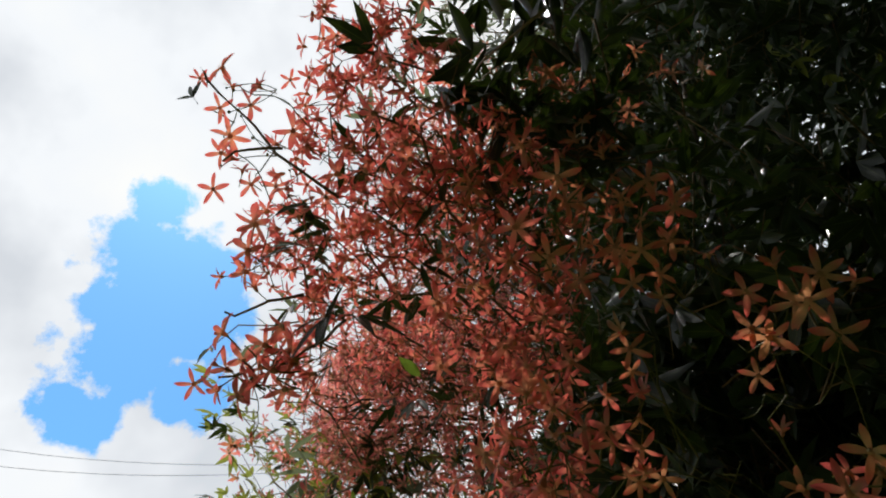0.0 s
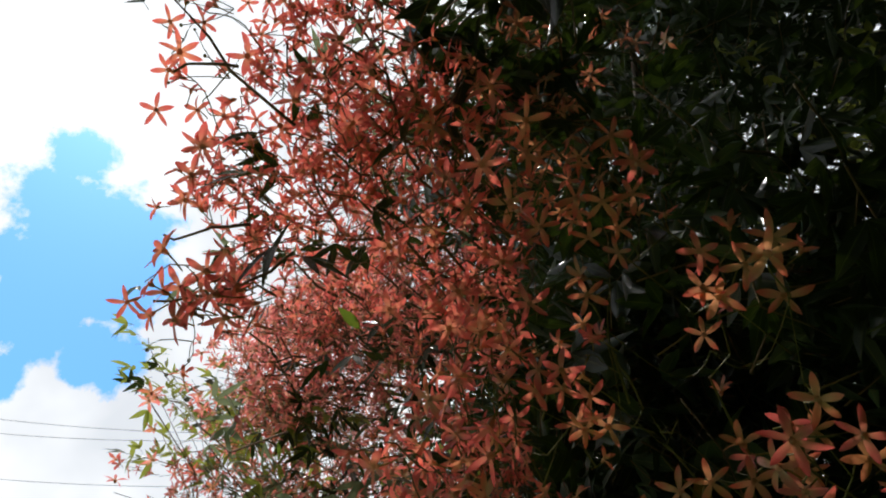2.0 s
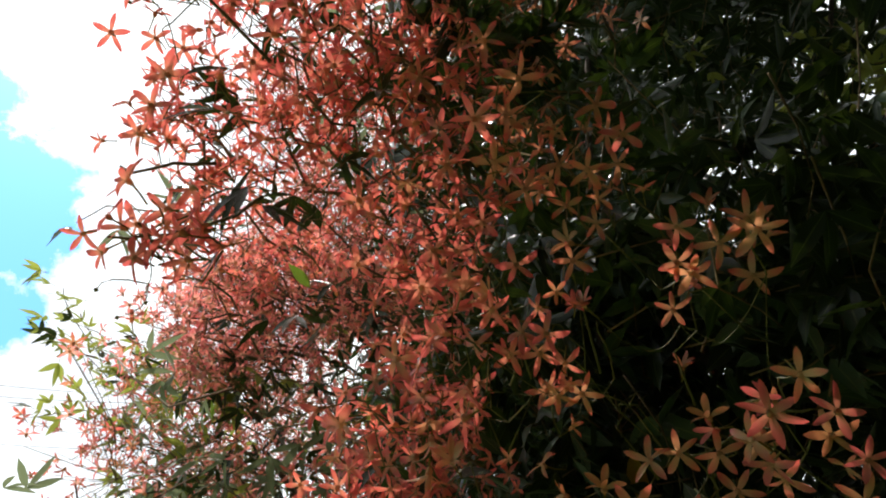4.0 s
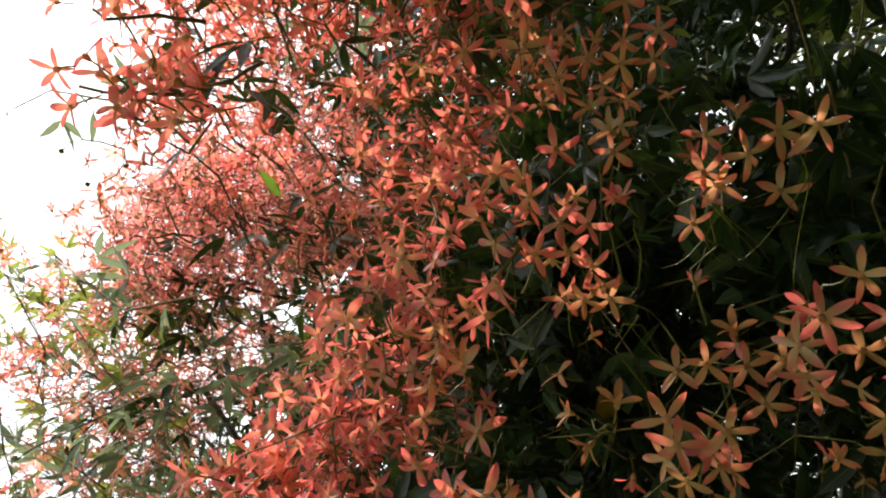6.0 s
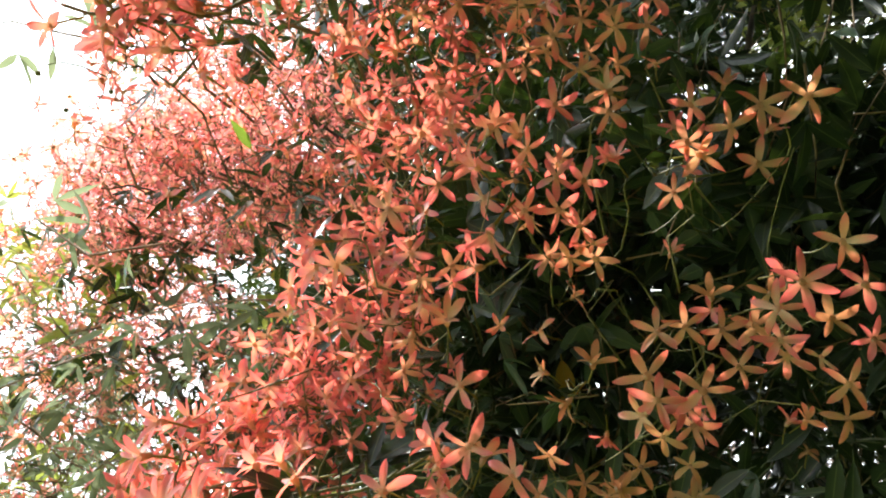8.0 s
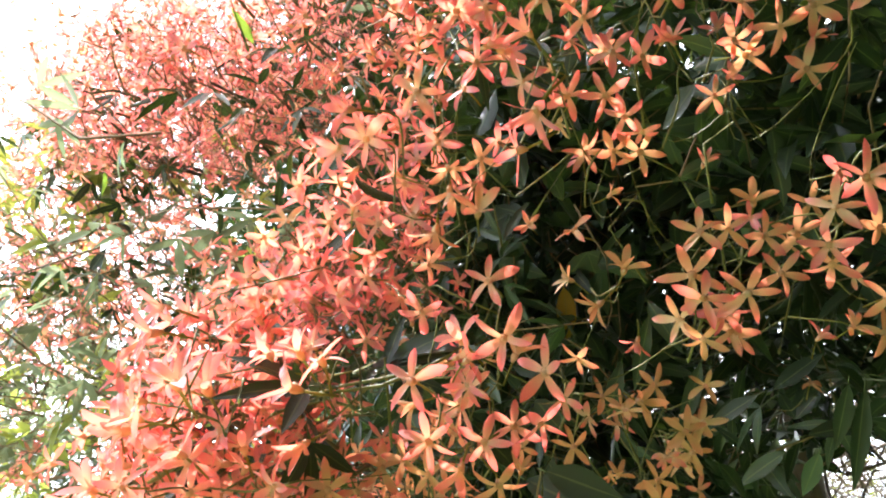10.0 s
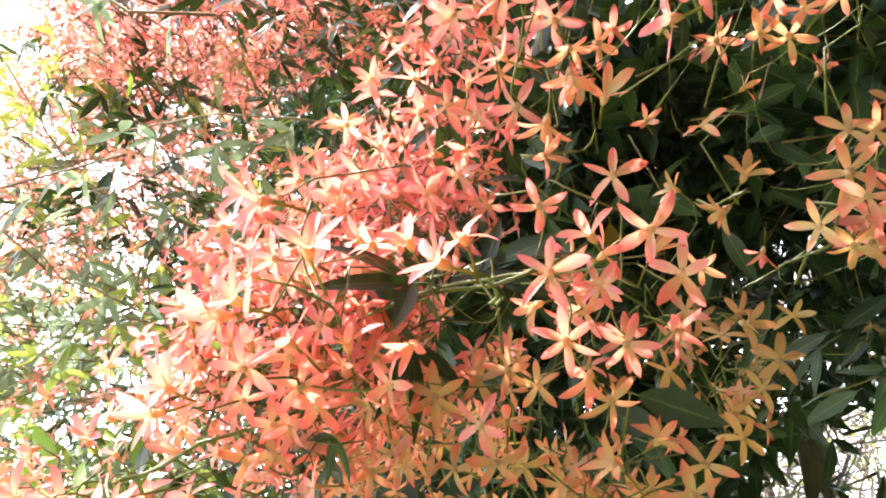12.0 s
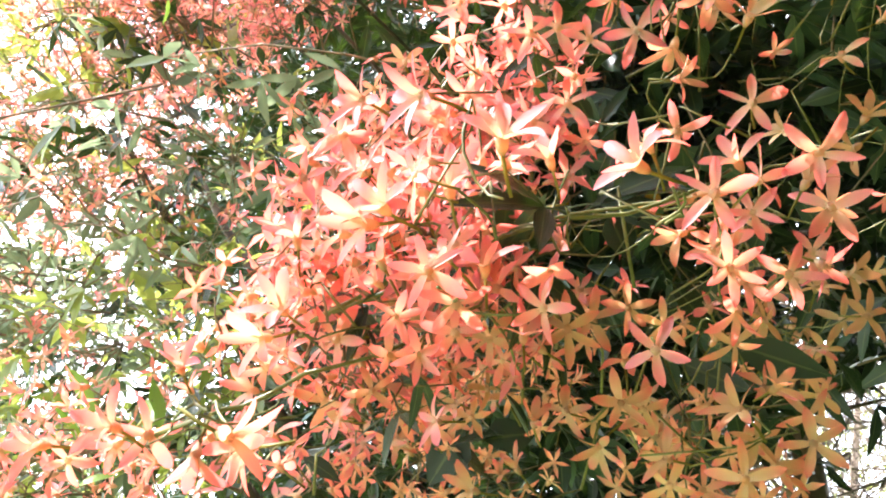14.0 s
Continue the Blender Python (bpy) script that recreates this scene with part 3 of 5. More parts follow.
def dry_stems():
    """Bare sunlit twigs and a pale stem, low on the far side where the crown is open."""
    trunk = Soup()
    trunk.tube([(1.04, 0.96, 0), (1.0, 0.93, 0.8), (1.01, 0.92, 1.5), (0.97, 0.90, 1.86), (1.02, 0.99, 2.2)], 0.032, 0.016, 12)
    part("trunk", trunk.mesh("trunk", PALE_BARK), bush, "pale peeling bark in sunlight")
    for k in range(290):
        a = Vector((random.uniform(0.75, 1.9), random.uniform(0.55, 1.5), random.uniform(1.35, 2.25)))
        d = Vector((random.gauss(0, 0.5), random.gauss(0, 0.5), random.gauss(0.2, 0.6))).normalized()
        n = random.uniform(0.15, 0.45)
        s = Soup()
        s.tube([a, a + d * n * 0.35 + gauss3(0.02), a + d * n * 0.7 + gauss3(0.03), a + d * n + gauss3(0.04)], random.uniform(0.0015, 0.0045), 0.0008, 4)
        part("dry_twig", s.mesh("dry_twig", DRY_TWIG), bush)


def side_branch(points, thick):
    """A bare dark branch that runs on into the crown."""
    pts = [Vector(p) for p in points]
    pts.append(pts[-1] + (pts[-1] - pts[-2]).normalized() * 0.08 + (HEART - pts[-1]).normalized() * 0.15)
    fine = []
    for a, b in zip(pts, pts[1:]):
        fine += [a, a.lerp(b, 0.5) + gauss3(0.004)]
    s = Soup()
    s.tube(fine + [pts[-1]], thick * 0.6, thick, 7)
    part("branch", s.mesh("branch", BARK), bush)


def side_sprig(points):
    """A thin green twig at the bush's edge."""
    pts = [Vector(p) for p in points]
    fine = []
    for a, b in zip(pts, pts[1:]):
        fine += [a, a.lerp(b, 0.5) + gauss3(0.0015)]
    twig_mass.tube(fine + [pts[-1]], 0.0007, 0.0011, 5)


limbs()
random.seed(10)
dry_stems()
random.seed(11)
star_spray("coral", [(-59, 474, 1564, 0.74, -0.64, -0.22, -86, 14.5), (-54, 517, 1565, -0.17, -0.35, -0.92, 168, 14.5), (-40, 503, 1608, -0.77, -0.60, 0.22, 45, 14.5), (-41, 513, 1601, -0.89, -0.30, -0.33, 85, 15.0), (-36, 459, 1621, -0.95, -0.01, -0.32, 70, 15.6), (-74, 536, 1572, -0.86, -0.48, 0.17, 72, 14.5), (-34, 455, 1625, -0.93, -0.33, 0.14, 47, 14.8), (-57, 542, 1594, -0.51, -0.74, 0.45, 30, 12.7), (-36, 510, 1635, -0.50, -0.47, 0.73, 25, 13.7), (-12, 456, 1639, -0.54, -0.58, 0.61, 8, 16.1), (-28, 412, 1626, -0.54, -0.63, 0.56, 2, 14.5), (-36, 435, 1649, -0.95, 0.21, -0.22, 55, 14.5)], True)
star_spray("peach", [(117, 457, 1571, -0.60, -0.79, -0.11, 2, 14.5), (118, 490, 1581, -0.99, -0.02, 0.10, 69, 14.4), (147, 447, 1586, -0.60, -0.68, -0.43, -126, 14.5), (86, 473, 1593, -0.43, -0.67, -0.61, -155, 11.8), (132, 501, 1573, -0.63, -0.50, -0.59, -179, 15.3), (71, 470, 1592, -0.53, -0.82, -0.21, 10, 13.2), (81, 457, 1619, -0.63, -0.70, -0.32, 2, 10.4), (68, 493, 1592, -0.94, -0.34, 0.06, 70, 11.8), (175, 462, 1602, -0.58, -0.79, -0.20, -110, 16.2), (144, 509, 1603, -0.75, -0.46, 0.47, 10, 12.1), (74, 466, 1626, -0.52, -0.78, -0.34, 12, 11.6), (184, 485, 1586, -0.48, -0.87, -0.13, -87, 14.2)])
star_spray("coral", [(144, 494, 1572, -0.40, -0.91, -0.09, 3, 12.9), (129, 425, 1650, -0.61, -0.67, -0.42, -30, 11.8)])
star_spray("peach", [(76, 485, 1580, -0.60, -0.01, -0.80, 126, 13.0), (115, 454, 1594, -0.89, 0.15, 0.42, 53, 15.1), (62, 540, 1567, -0.98, -0.09, 0.17, 74, 14.5), (93, 550, 1579, -0.74, -0.04, 0.67, 53, 12.7), (144, 500, 1591, -0.93, 0.19, 0.32, 63, 13.4), (136, 452, 1605, -0.25, -0.91, 0.34, -56, 12.2), (62, 432, 1639, -0.86, 0.23, -0.45, 80, 11.8)], True)
star_spray("coral", [(-35, 429, 1598, -0.71, -0.70, -0.03, 83, 10.7), (-12, 451, 1602, -0.31, -0.89, -0.33, -60, 11.3), (15, 446, 1606, -0.92, -0.26, -0.30, 40, 11.3), (-4, 499, 1600, -0.06, -0.97, -0.22, 10, 11.1), (-12, 522, 1609, -0.90, -0.41, -0.17, 75, 14.0), (50, 411, 1640, -0.81, -0.57, -0.15, -8, 14.1), (60, 416, 1621, -0.61, -0.68, -0.40, -176, 11.6)])
star_spray("cream", [(152, 472, 1590, -0.46, -0.87, -0.16, 4, 12.8), (132, 541, 1605, -0.45, -0.43, -0.78, -180, 11.2), (241, 490, 1626, -0.30, -0.94, -0.17, -121, 15.4), (231, 455, 1657, -0.48, -0.83, -0.28, -9, 14.5)])
star_spray("coral", [(-60, 555, 1574, 0.14, -0.98, -0.10, 88, 14.9), (-73, 625, 1571, -0.66, -0.66, -0.36, 107, 13.1), (-30, 541, 1643, -0.79, -0.53, -0.31, 29, 13.5)])
star_spray("coral", [(-88, 574, 1569, -0.86, -0.49, -0.16, 88, 14.5), (-19, 581, 1600, -0.93, -0.36, -0.08, 78, 14.7)], True)
star_spray("coral", [(80, 428, 1616, -0.41, -0.17, -0.90, 80, 13.5), (74, 416, 1662, -0.84, -0.15, 0.53, 19, 14.0), (18, 445, 1655, -0.73, -0.36, 0.58, 18, 13.8), (5, 401, 1627, -0.98, 0.11, 0.19, 44, 14.4), (-6, 481, 1645, -0.82, -0.47, 0.33, 31, 16.2)], True)
star_spray("coral", [(79, 409, 1622, -0.66, -0.64, -0.39, -163, 11.3), (82, 431, 1641, -0.89, 0.02, -0.46, 87, 14.3), (78, 393, 1656, -0.67, -0.52, -0.53, 37, 14.5), (104, 404, 1651, -0.88, -0.47, -0.11, -11, 16.0), (62, 429, 1677, -0.28, -0.40, -0.87, 24, 12.4), (85, 414, 1690, -0.81, -0.57, -0.09, -6, 14.3), (144, 357, 1673, -0.49, -0.73, -0.48, -91, 12.4), (53, 471, 1709, -0.87, -0.44, -0.22, 59, 14.1)])
star_spray("peach", [(41, 464, 1610, -0.45, -0.84, -0.31, -176, 13.0), (27, 486, 1609, -0.91, -0.40, -0.11, 65, 11.5), (81, 422, 1646, -0.77, -0.64, 0.04, -61, 11.7), (8, 531, 1596, -0.13, -0.97, -0.19, -50, 10.5)])
star_spray("peach", [(9, 573, 1599, -0.51, -0.60, -0.62, 148, 14.5), (66, 591, 1617, -0.03, -0.98, -0.17, -69, 14.0), (66, 609, 1606, -0.09, -0.98, -0.15, 35, 14.5), (94, 599, 1616, -0.88, -0.48, 0.04, 60, 13.7), (95, 626, 1609, -0.30, -0.94, -0.17, -4, 15.7)])
star_spray("cream", [(143, 480, 1631, -0.36, -0.80, 0.48, -38, 11.2), (99, 472, 1675, -0.98, 0.17, -0.11, 59, 11.2), (187, 440, 1662, -0.01, -0.89, -0.45, -80, 14.5), (136, 405, 1688, -0.58, 0.58, -0.57, 76, 12.7), (232, 511, 1644, -0.25, -0.83, 0.49, -37, 11.2), (145, 434, 1715, -0.91, 0.28, 0.31, 40, 11.2), (154, 406, 1710, -0.41, -0.81, 0.42, -23, 13.9)], True)
star_spray("cream", [(158, 372, 1665, -0.55, -0.28, -0.79, 165, 10.7), (231, 331, 1717, -0.50, -0.74, -0.45, 4, 14.1), (255, 355, 1682, -0.38, -0.87, -0.33, 0, 12.4), (225, 353, 1740, -0.54, -0.61, -0.58, -11, 12.5)])
star_spray("cream", [(77, 552, 1612, 0.05, -0.99, -0.16, 10, 10.9), (114, 580, 1620, -0.16, -0.97, -0.19, -38, 13.0)])
star_spray("peach", [(180, 376, 1674, -0.52, -0.74, -0.42, -92, 12.1), (158, 382, 1677, -0.95, -0.10, -0.29, 69, 12.6), (169, 356, 1681, -0.53, -0.70, -0.48, -24, 14.8), (195, 357, 1697, -0.55, -0.67, -0.50, -105, 12.1), (145, 361, 1685, -0.54, -0.68, -0.50, 23, 16.0), (171, 360, 1713, -0.48, -0.68, -0.56, 2, 11.7), (157, 363, 1709, -0.76, -0.65, -0.03, -6, 12.8), (190, 357, 1714, -0.37, -0.75, -0.55, -65, 13.3), (212, 356, 1721, -0.55, -0.64, -0.55, -6, 14.1), (180, 319, 1704, -0.97, -0.22, -0.11, 50, 12.7), (252, 347, 1695, -0.38, -0.85, -0.37, 56, 13.8), (126, 360, 1737, -0.42, -0.63, -0.65, -101, 12.5)])
star_spray("coral", [(30, 650, 1593, -0.04, -0.99, -0.11, 12, 11.0)])
star_spray("peach", [(72, 668, 1591, 0.06, -0.99, -0.08, 7, 13.3), (107, 680, 1608, -0.18, -0.98, -0.13, -42, 16.1), (139, 684, 1598, -0.15, -0.98, -0.10, -22, 16.7)])
star_spray("coral", [(174, 372, 1681, -0.41, -0.45, -0.79, -152, 12.4), (201, 337, 1703, -0.68, 0.02, -0.73, 114, 13.6), (211, 344, 1700, -0.51, -0.25, -0.82, 161, 13.0), (181, 306, 1710, -0.46, -0.74, -0.50, 5, 14.5), (205, 297, 1710, -0.45, -0.74, -0.50, 53, 12.5), (118, 358, 1751, -0.13, -0.42, -0.90, -122, 11.2), (103, 352, 1751, -0.27, -0.65, -0.71, 95, 11.7)])
star_spray("cream", [(253, 501, 1642, -0.29, -0.93, -0.20, -42, 14.7), (291, 507, 1664, -0.52, -0.81, -0.29, -24, 15.2), (289, 493, 1679, -0.66, -0.68, -0.33, -10, 15.9), (234, 475, 1688, -0.28, -0.90, -0.33, -13, 14.1), (315, 530, 1691, -0.34, -0.89, -0.30, 7, 12.4)])
star_spray("peach", [(184, 287, 1718, -0.49, -0.69, -0.54, -2, 12.4), (174, 273, 1778, -0.39, -0.59, -0.71, -17, 14.5), (109, 318, 1782, -0.09, -0.73, -0.68, 95, 11.6), (219, 333, 1805, -0.50, -0.60, -0.63, -16, 15.5), (116, 365, 1737, -0.15, -0.76, -0.64, 39, 10.9), (189, 343, 1808, -0.23, -0.72, -0.65, 82, 15.6), (187, 363, 1797, -0.46, -0.55, -0.70, -7, 12.2), (181, 342, 1813, -0.20, -0.72, -0.66, 32, 14.0)])
star_spray("coral", [(-31, 482, 1678, -0.96, -0.17, -0.24, 68, 14.5), (10, 496, 1694, -0.92, -0.32, -0.23, 67, 14.5), (33, 487, 1699, -0.89, -0.45, -0.02, 54, 14.5), (16, 417, 1735, -0.81, -0.06, -0.58, 63, 14.3)], True)
star_spray("coral", [(68, 352, 1729, -0.28, 0.41, -0.87, 56, 16.4), (53, 334, 1743, -0.88, -0.45, -0.15, 41, 11.1), (115, 325, 1763, -0.78, -0.47, 0.41, 15, 10.6), (6, 378, 1722, -0.88, -0.13, -0.46, 53, 12.0)], True)
star_spray("coral", [(17, 388, 1720, -0.84, -0.37, -0.39, 50, 12.5), (59, 412, 1752, -0.68, -0.21, -0.70, 80, 12.7), (54, 371, 1762, 0.12, -0.82, -0.56, 27, 11.2), (62, 441, 1730, -0.80, -0.18, -0.58, 75, 15.4), (51, 456, 1730, -0.68, -0.70, -0.20, 6, 11.9), (78, 373, 1764, -0.87, -0.02, -0.48, 52, 13.2), (42, 464, 1737, -0.67, -0.70, -0.26, 63, 14.8), (31, 468, 1731, -0.69, -0.69, -0.22, 5, 12.9), (61, 451, 1754, -0.09, -0.35, -0.93, -175, 13.4), (50, 381, 1799, 0.16, -0.78, -0.60, 100, 15.0), (92, 362, 1754, -0.22, -0.67, -0.71, -15, 11.3), (91, 412, 1764, -0.07, -0.78, -0.62, 21, 11.0)])
star_spray("cream", [(190, 358, 1732, -0.71, -0.65, 0.28, -15, 12.8), (136, 421, 1802, -0.15, 0.36, -0.92, 52, 11.2)], True)
star_spray("coral", [(95, 324, 1744, -0.17, -0.78, -0.61, -13, 11.0), (86, 329, 1746, -0.71, -0.68, -0.16, 18, 10.3), (72, 327, 1754, -0.08, -0.77, -0.63, 15, 10.5), (81, 318, 1774, -0.10, -0.72, -0.68, 20, 11.9), (73, 341, 1816, 0.23, -0.86, -0.46, -48, 12.3), (53, 367, 1814, 0.15, -0.75, -0.64, 60, 14.3), (55, 293, 1837, 0.25, -0.68, -0.69, 58, 14.5)])
star_spray("peach", [(68, 430, 1718, -0.01, 0.40, -0.91, 46, 15.2), (65, 412, 1728, 0.03, 0.04, -1.00, -7, 13.4)], True)
star_spray("coral", [(16, 488, 1705, -0.71, -0.20, -0.67, 86, 13.5), (5, 484, 1724, -0.11, -0.78, -0.61, 29, 10.3), (27, 498, 1729, 0.34, -0.89, -0.30, 34, 14.3), (7, 514, 1716, -0.72, -0.65, -0.22, 73, 14.5), (-15, 537, 1700, -0.78, -0.62, -0.07, 39, 14.5), (24, 508, 1774, -0.71, -0.69, -0.13, 54, 13.6), (40, 459, 1782, -0.78, -0.57, -0.27, 57, 11.2), (20, 572, 1736, 0.11, -0.89, -0.44, -3, 14.5)])
star_spray("peach", [(62, 408, 1736, 0.13, -0.36, -0.92, -107, 11.7), (80, 411, 1750, 0.23, -0.69, -0.69, -76, 12.0), (43, 402, 1766, -0.76, -0.47, -0.45, 43, 14.5), (118, 384, 1750, -0.19, -0.75, -0.64, 95, 11.6)])
star_spray("cream", [(106, 313, 1788, -0.97, -0.25, -0.06, 32, 12.8)], True)
star_spray("peach", [(200, 329, 1820, -0.25, -0.69, -0.68, 20, 14.3), (212, 317, 1830, -0.35, -0.62, -0.70, -1, 16.3), (138, 312, 1847, -0.01, -0.66, -0.75, 43, 12.0), (124, 319, 1846, -0.14, -0.62, -0.77, 66, 13.6), (113, 329, 1857, 0.19, -0.72, -0.67, -12, 13.4), (135, 318, 1900, -0.04, -0.91, -0.40, -12, 15.8), (91, 326, 1830, -0.07, -0.66, -0.75, -16, 12.2)])
star_spray("coral", [(179, 332, 1829, -0.35, -0.62, -0.70, 9, 14.1), (143, 309, 1868, -0.14, -0.78, -0.61, -53, 14.1)])
star_spray("peach", [(192, 320, 1837, -0.49, -0.87, 0.05, -23, 11.8)], True)
star_spray("coral", [(16, 394, 1817, 0.35, -0.76, -0.56, 30, 12.8), (12, 393, 1864, 0.36, -0.70, -0.61, 35, 15.6), (40, 430, 1845, 0.30, -0.77, -0.56, 1, 14.6), (56, 352, 1864, 0.07, -0.66, -0.75, 22, 14.9)])
star_spray("peach", [(76, 327, 1847, -0.10, -0.62, -0.78, 11, 14.7), (78, 291, 1872, 0.36, -0.62, -0.70, 28, 14.5), (32, 317, 1890, 0.39, -0.62, -0.68, 114, 13.6), (93, 355, 1920, 0.35, -0.65, -0.67, -154, 16.5)])
star_spray("coral", [(54, 579, 1774, -0.64, -0.76, 0.05, 31, 16.0)])
star_spray("peach", [(37, 580, 1795, -0.62, -0.78, 0.00, 32, 14.5)])
star_spray("coral", [(60, 290, 1896, -0.49, -0.78, -0.39, 23, 14.5)])
star_spray("coral", [(-98, 341, 1881, -0.38, -0.49, -0.78, 76, 14.5), (-109, 367, 1883, -0.28, -0.89, -0.37, 49, 14.5), (-121, 400, 1892, -0.36, -0.56, -0.75, 80, 15.6), (-134, 337, 1942, -0.19, -0.55, -0.81, 81, 13.2), (-126, 325, 1945, 0.55, -0.51, -0.66, 47, 14.5), (-128, 381, 1959, -0.37, -0.71, -0.60, 58, 12.6), (-94, 345, 1976, 0.48, -0.54, -0.70, 118, 16.2), (-118, 321, 1973, 0.73, -0.43, -0.54, -72, 11.9), (-137, 319, 1967, 0.69, -0.44, -0.57, 60, 11.1), (-115, 394, 1971, 0.64, -0.53, -0.55, -111, 14.6)])
star_spray("peach", [(164, 359, 1929, 0.21, -0.67, -0.71, 27, 14.0)])
flower_spray("coral", [(-70, 482, 2013), (-39, 449, 2096), (-40, 542, 1997), (93, 541, 2004), (-31, 510, 1925)])
flower_spray("coral", [(-17, 326, 1934), (-59, 359, 1974), (-80, 343, 1957), (-129, 407, 1950), (-128, 430, 2095), (-114, 317, 1988), (-3, 402, 1972), (-90, 382, 2080), (-136, 302, 1988), (-85, 352, 2060)])
flower_spray("peach", [(28, 323, 1905), (57, 318, 1931), (35, 357, 1851)])
flower_spray("coral", [(-99, 456, 1857), (-149, 437, 1955)])
flower_spray("coral", [(102, 699, 1901), (55, 632, 1780)])
flower_spray("coral", [(64, 427, 1769), (66, 382, 1811), (50, 429, 1798), (20, 446, 1889), (69, 488, 1875)])
flower_spray("peach", [(61, 336, 1767), (73, 333, 1767), (68, 343, 1779)])
flower_spray("cream", [(320, 542, 1668), (337, 553, 1674), (266, 514, 1646), (357, 553, 1703), (249, 520, 1690), (410, 495, 1726), (340, 544, 1696)])
flower_spray("peach", [(90, 404, 1655), (74, 404, 1715), (86, 442, 1666), (63, 427, 1698)])
flower_spray("coral", [(18, 481, 1659), (35, 487, 1676)])
flower_spray("cream", [(168, 470, 1644), (181, 460, 1669), (194, 458, 1663), (256, 458, 1687)])
flower_spray("coral", [(14, 405, 1639)])
flower_spray("coral", [(24, 586, 1597), (-18, 573, 1658)])
flower_spray("coral", [(27, 455, 1624), (-3, 482, 1597), (3, 478, 1618), (6, 462, 1621), (22, 463, 1603)])
flower_spray("peach", [(71, 481, 1625)])
flower_spray("coral", [(-35, 437, 1626)])
flower_spray("peach", [(111, 450, 1617)])
flower_spray("coral", [(-38, 527, 1569)])
flower_spray("coral", [(-89, 322, 1788), (-94, 351, 1785), (-94, 371, 1803), (-78, 349, 1775), (-80, 359, 1806), (-65, 337, 1777), (-65, 364, 1782), (-106, 375, 1787), (-84, 350, 1769), (-67, 363, 1805)])
random.seed(12)
for x, y, z, d, size in [
        (-0.130, 0.285, 1.925, (-0.5, -0.1, 0.7), 0.018), (-0.065, 0.36, 1.885, (-1, 0, -0.35), 0.030), (-0.035, 0.34, 1.82, (-0.7, 0, -0.6), 0.032),
        (-0.06, 0.43, 1.88, (0.9, 0, -0.1), 0.038), (0.04, 0.48, 1.83, (0.1, 0, -1), 0.032), (0.02, 0.56, 1.92, (-0.9, 0, -0.3), 0.034),
        (0.05, 0.49, 1.76, (0.1, -0.1, -1), 0.038), (0.04, 0.46, 1.65, (-0.9, -0.2, -0.2), 0.038), (0.05, 0.47, 1.66, (0.8, -0.2, 0.3), 0.038),
        (0.03, 0.47, 1.64, (0.2, -0.2, -0.9), 0.034), (0.06, 0.55, 1.85, (0.2, 0, -1), 0.034)]:
    put_leaf(x, y, z, d, size)
for x, y, z, d, size in [
        (0.454, 0.498, 1.718, (-0.04, 0.70, -0.72), 0.042),
        (0.423, 0.521, 1.763, (0.76, -0.33, -0.56), 0.045),
        (0.447, 0.463, 1.728, (-0.26, 0.91, 0.32), 0.042),
        (0.403, 0.555, 1.671, (0.08, -0.05, 1.00), 0.042),
        (0.399, 0.507, 1.638, (0.45, 0.19, -0.87), 0.036),
        (0.380, 0.501, 1.715, (-0.09, 0.92, -0.38), 0.045),
        (0.381, 0.530, 1.662, (0.63, -0.04, -0.78), 0.040),
        (0.387, 0.546, 1.741, (0.35, 0.37, -0.86), 0.045)]:
    put_leaf(x, y, z, d, size)


def flower_stalk(points, thick=0.0009):
    s = Soup()
    pts = [Vector(p) for p in points]
    fine = []
    for a, b in zip(pts, pts[1:]):
        fine += [a, a.lerp(b, 0.5) + gauss3(0.0012)]
    s.tube(fine + [pts[-1]], thick, thick * 0.75, 6)
    part("flower_stalk", s.mesh("flower_stalk", GREEN_STEM), bush)


def bud_cluster(x, y, z, count):
    """Unopened round buds on thread-like stalks at a spray's tip."""
    for k in range(count):
        p = Vector((x, y, z)) + gauss3(0.010)
        s = Soup()
        profile = ((-0.9, 0.25), (-0.3, 0.8), (0.2, 0.95), (0.7, 0.6), (1.0, 0.05))
        pts = [(r * math.cos(a), r * math.sin(a), h) for h, r in profile for a in [i * math.tau / 6 for i in range(6)]]
        m = np.array(turn_to(Vector((-0.5, -0.1, -0.6)) + gauss3(0.4))) * random.uniform(0.0009, 0.0014)
        ring = [(i * 6 + q, i * 6 + (q + 1) % 6, (i + 1) * 6 + (q + 1) % 6, (i + 1) * 6 + q) for i in range(4) for q in range(6)]
        s.add(np.array(pts) @ m.T + np.array(p), ring, 0.0)
        knot = Vector((x + 0.016, y + 0.010, z + 0.008))
        bow = p.lerp(knot, 0.5) + gauss3(0.003)
        s.tube([p.lerp(bow, 2 * u).lerp(bow.lerp(knot, 2 * u - 1), u) if 0 < u < 1 else (p if u == 0 else knot) for u in (0, 0.25, 0.5, 0.75, 1)], 0.00028, 0.00038, 4)
        part("bud", s.mesh("bud", GREEN_STEM), bush)


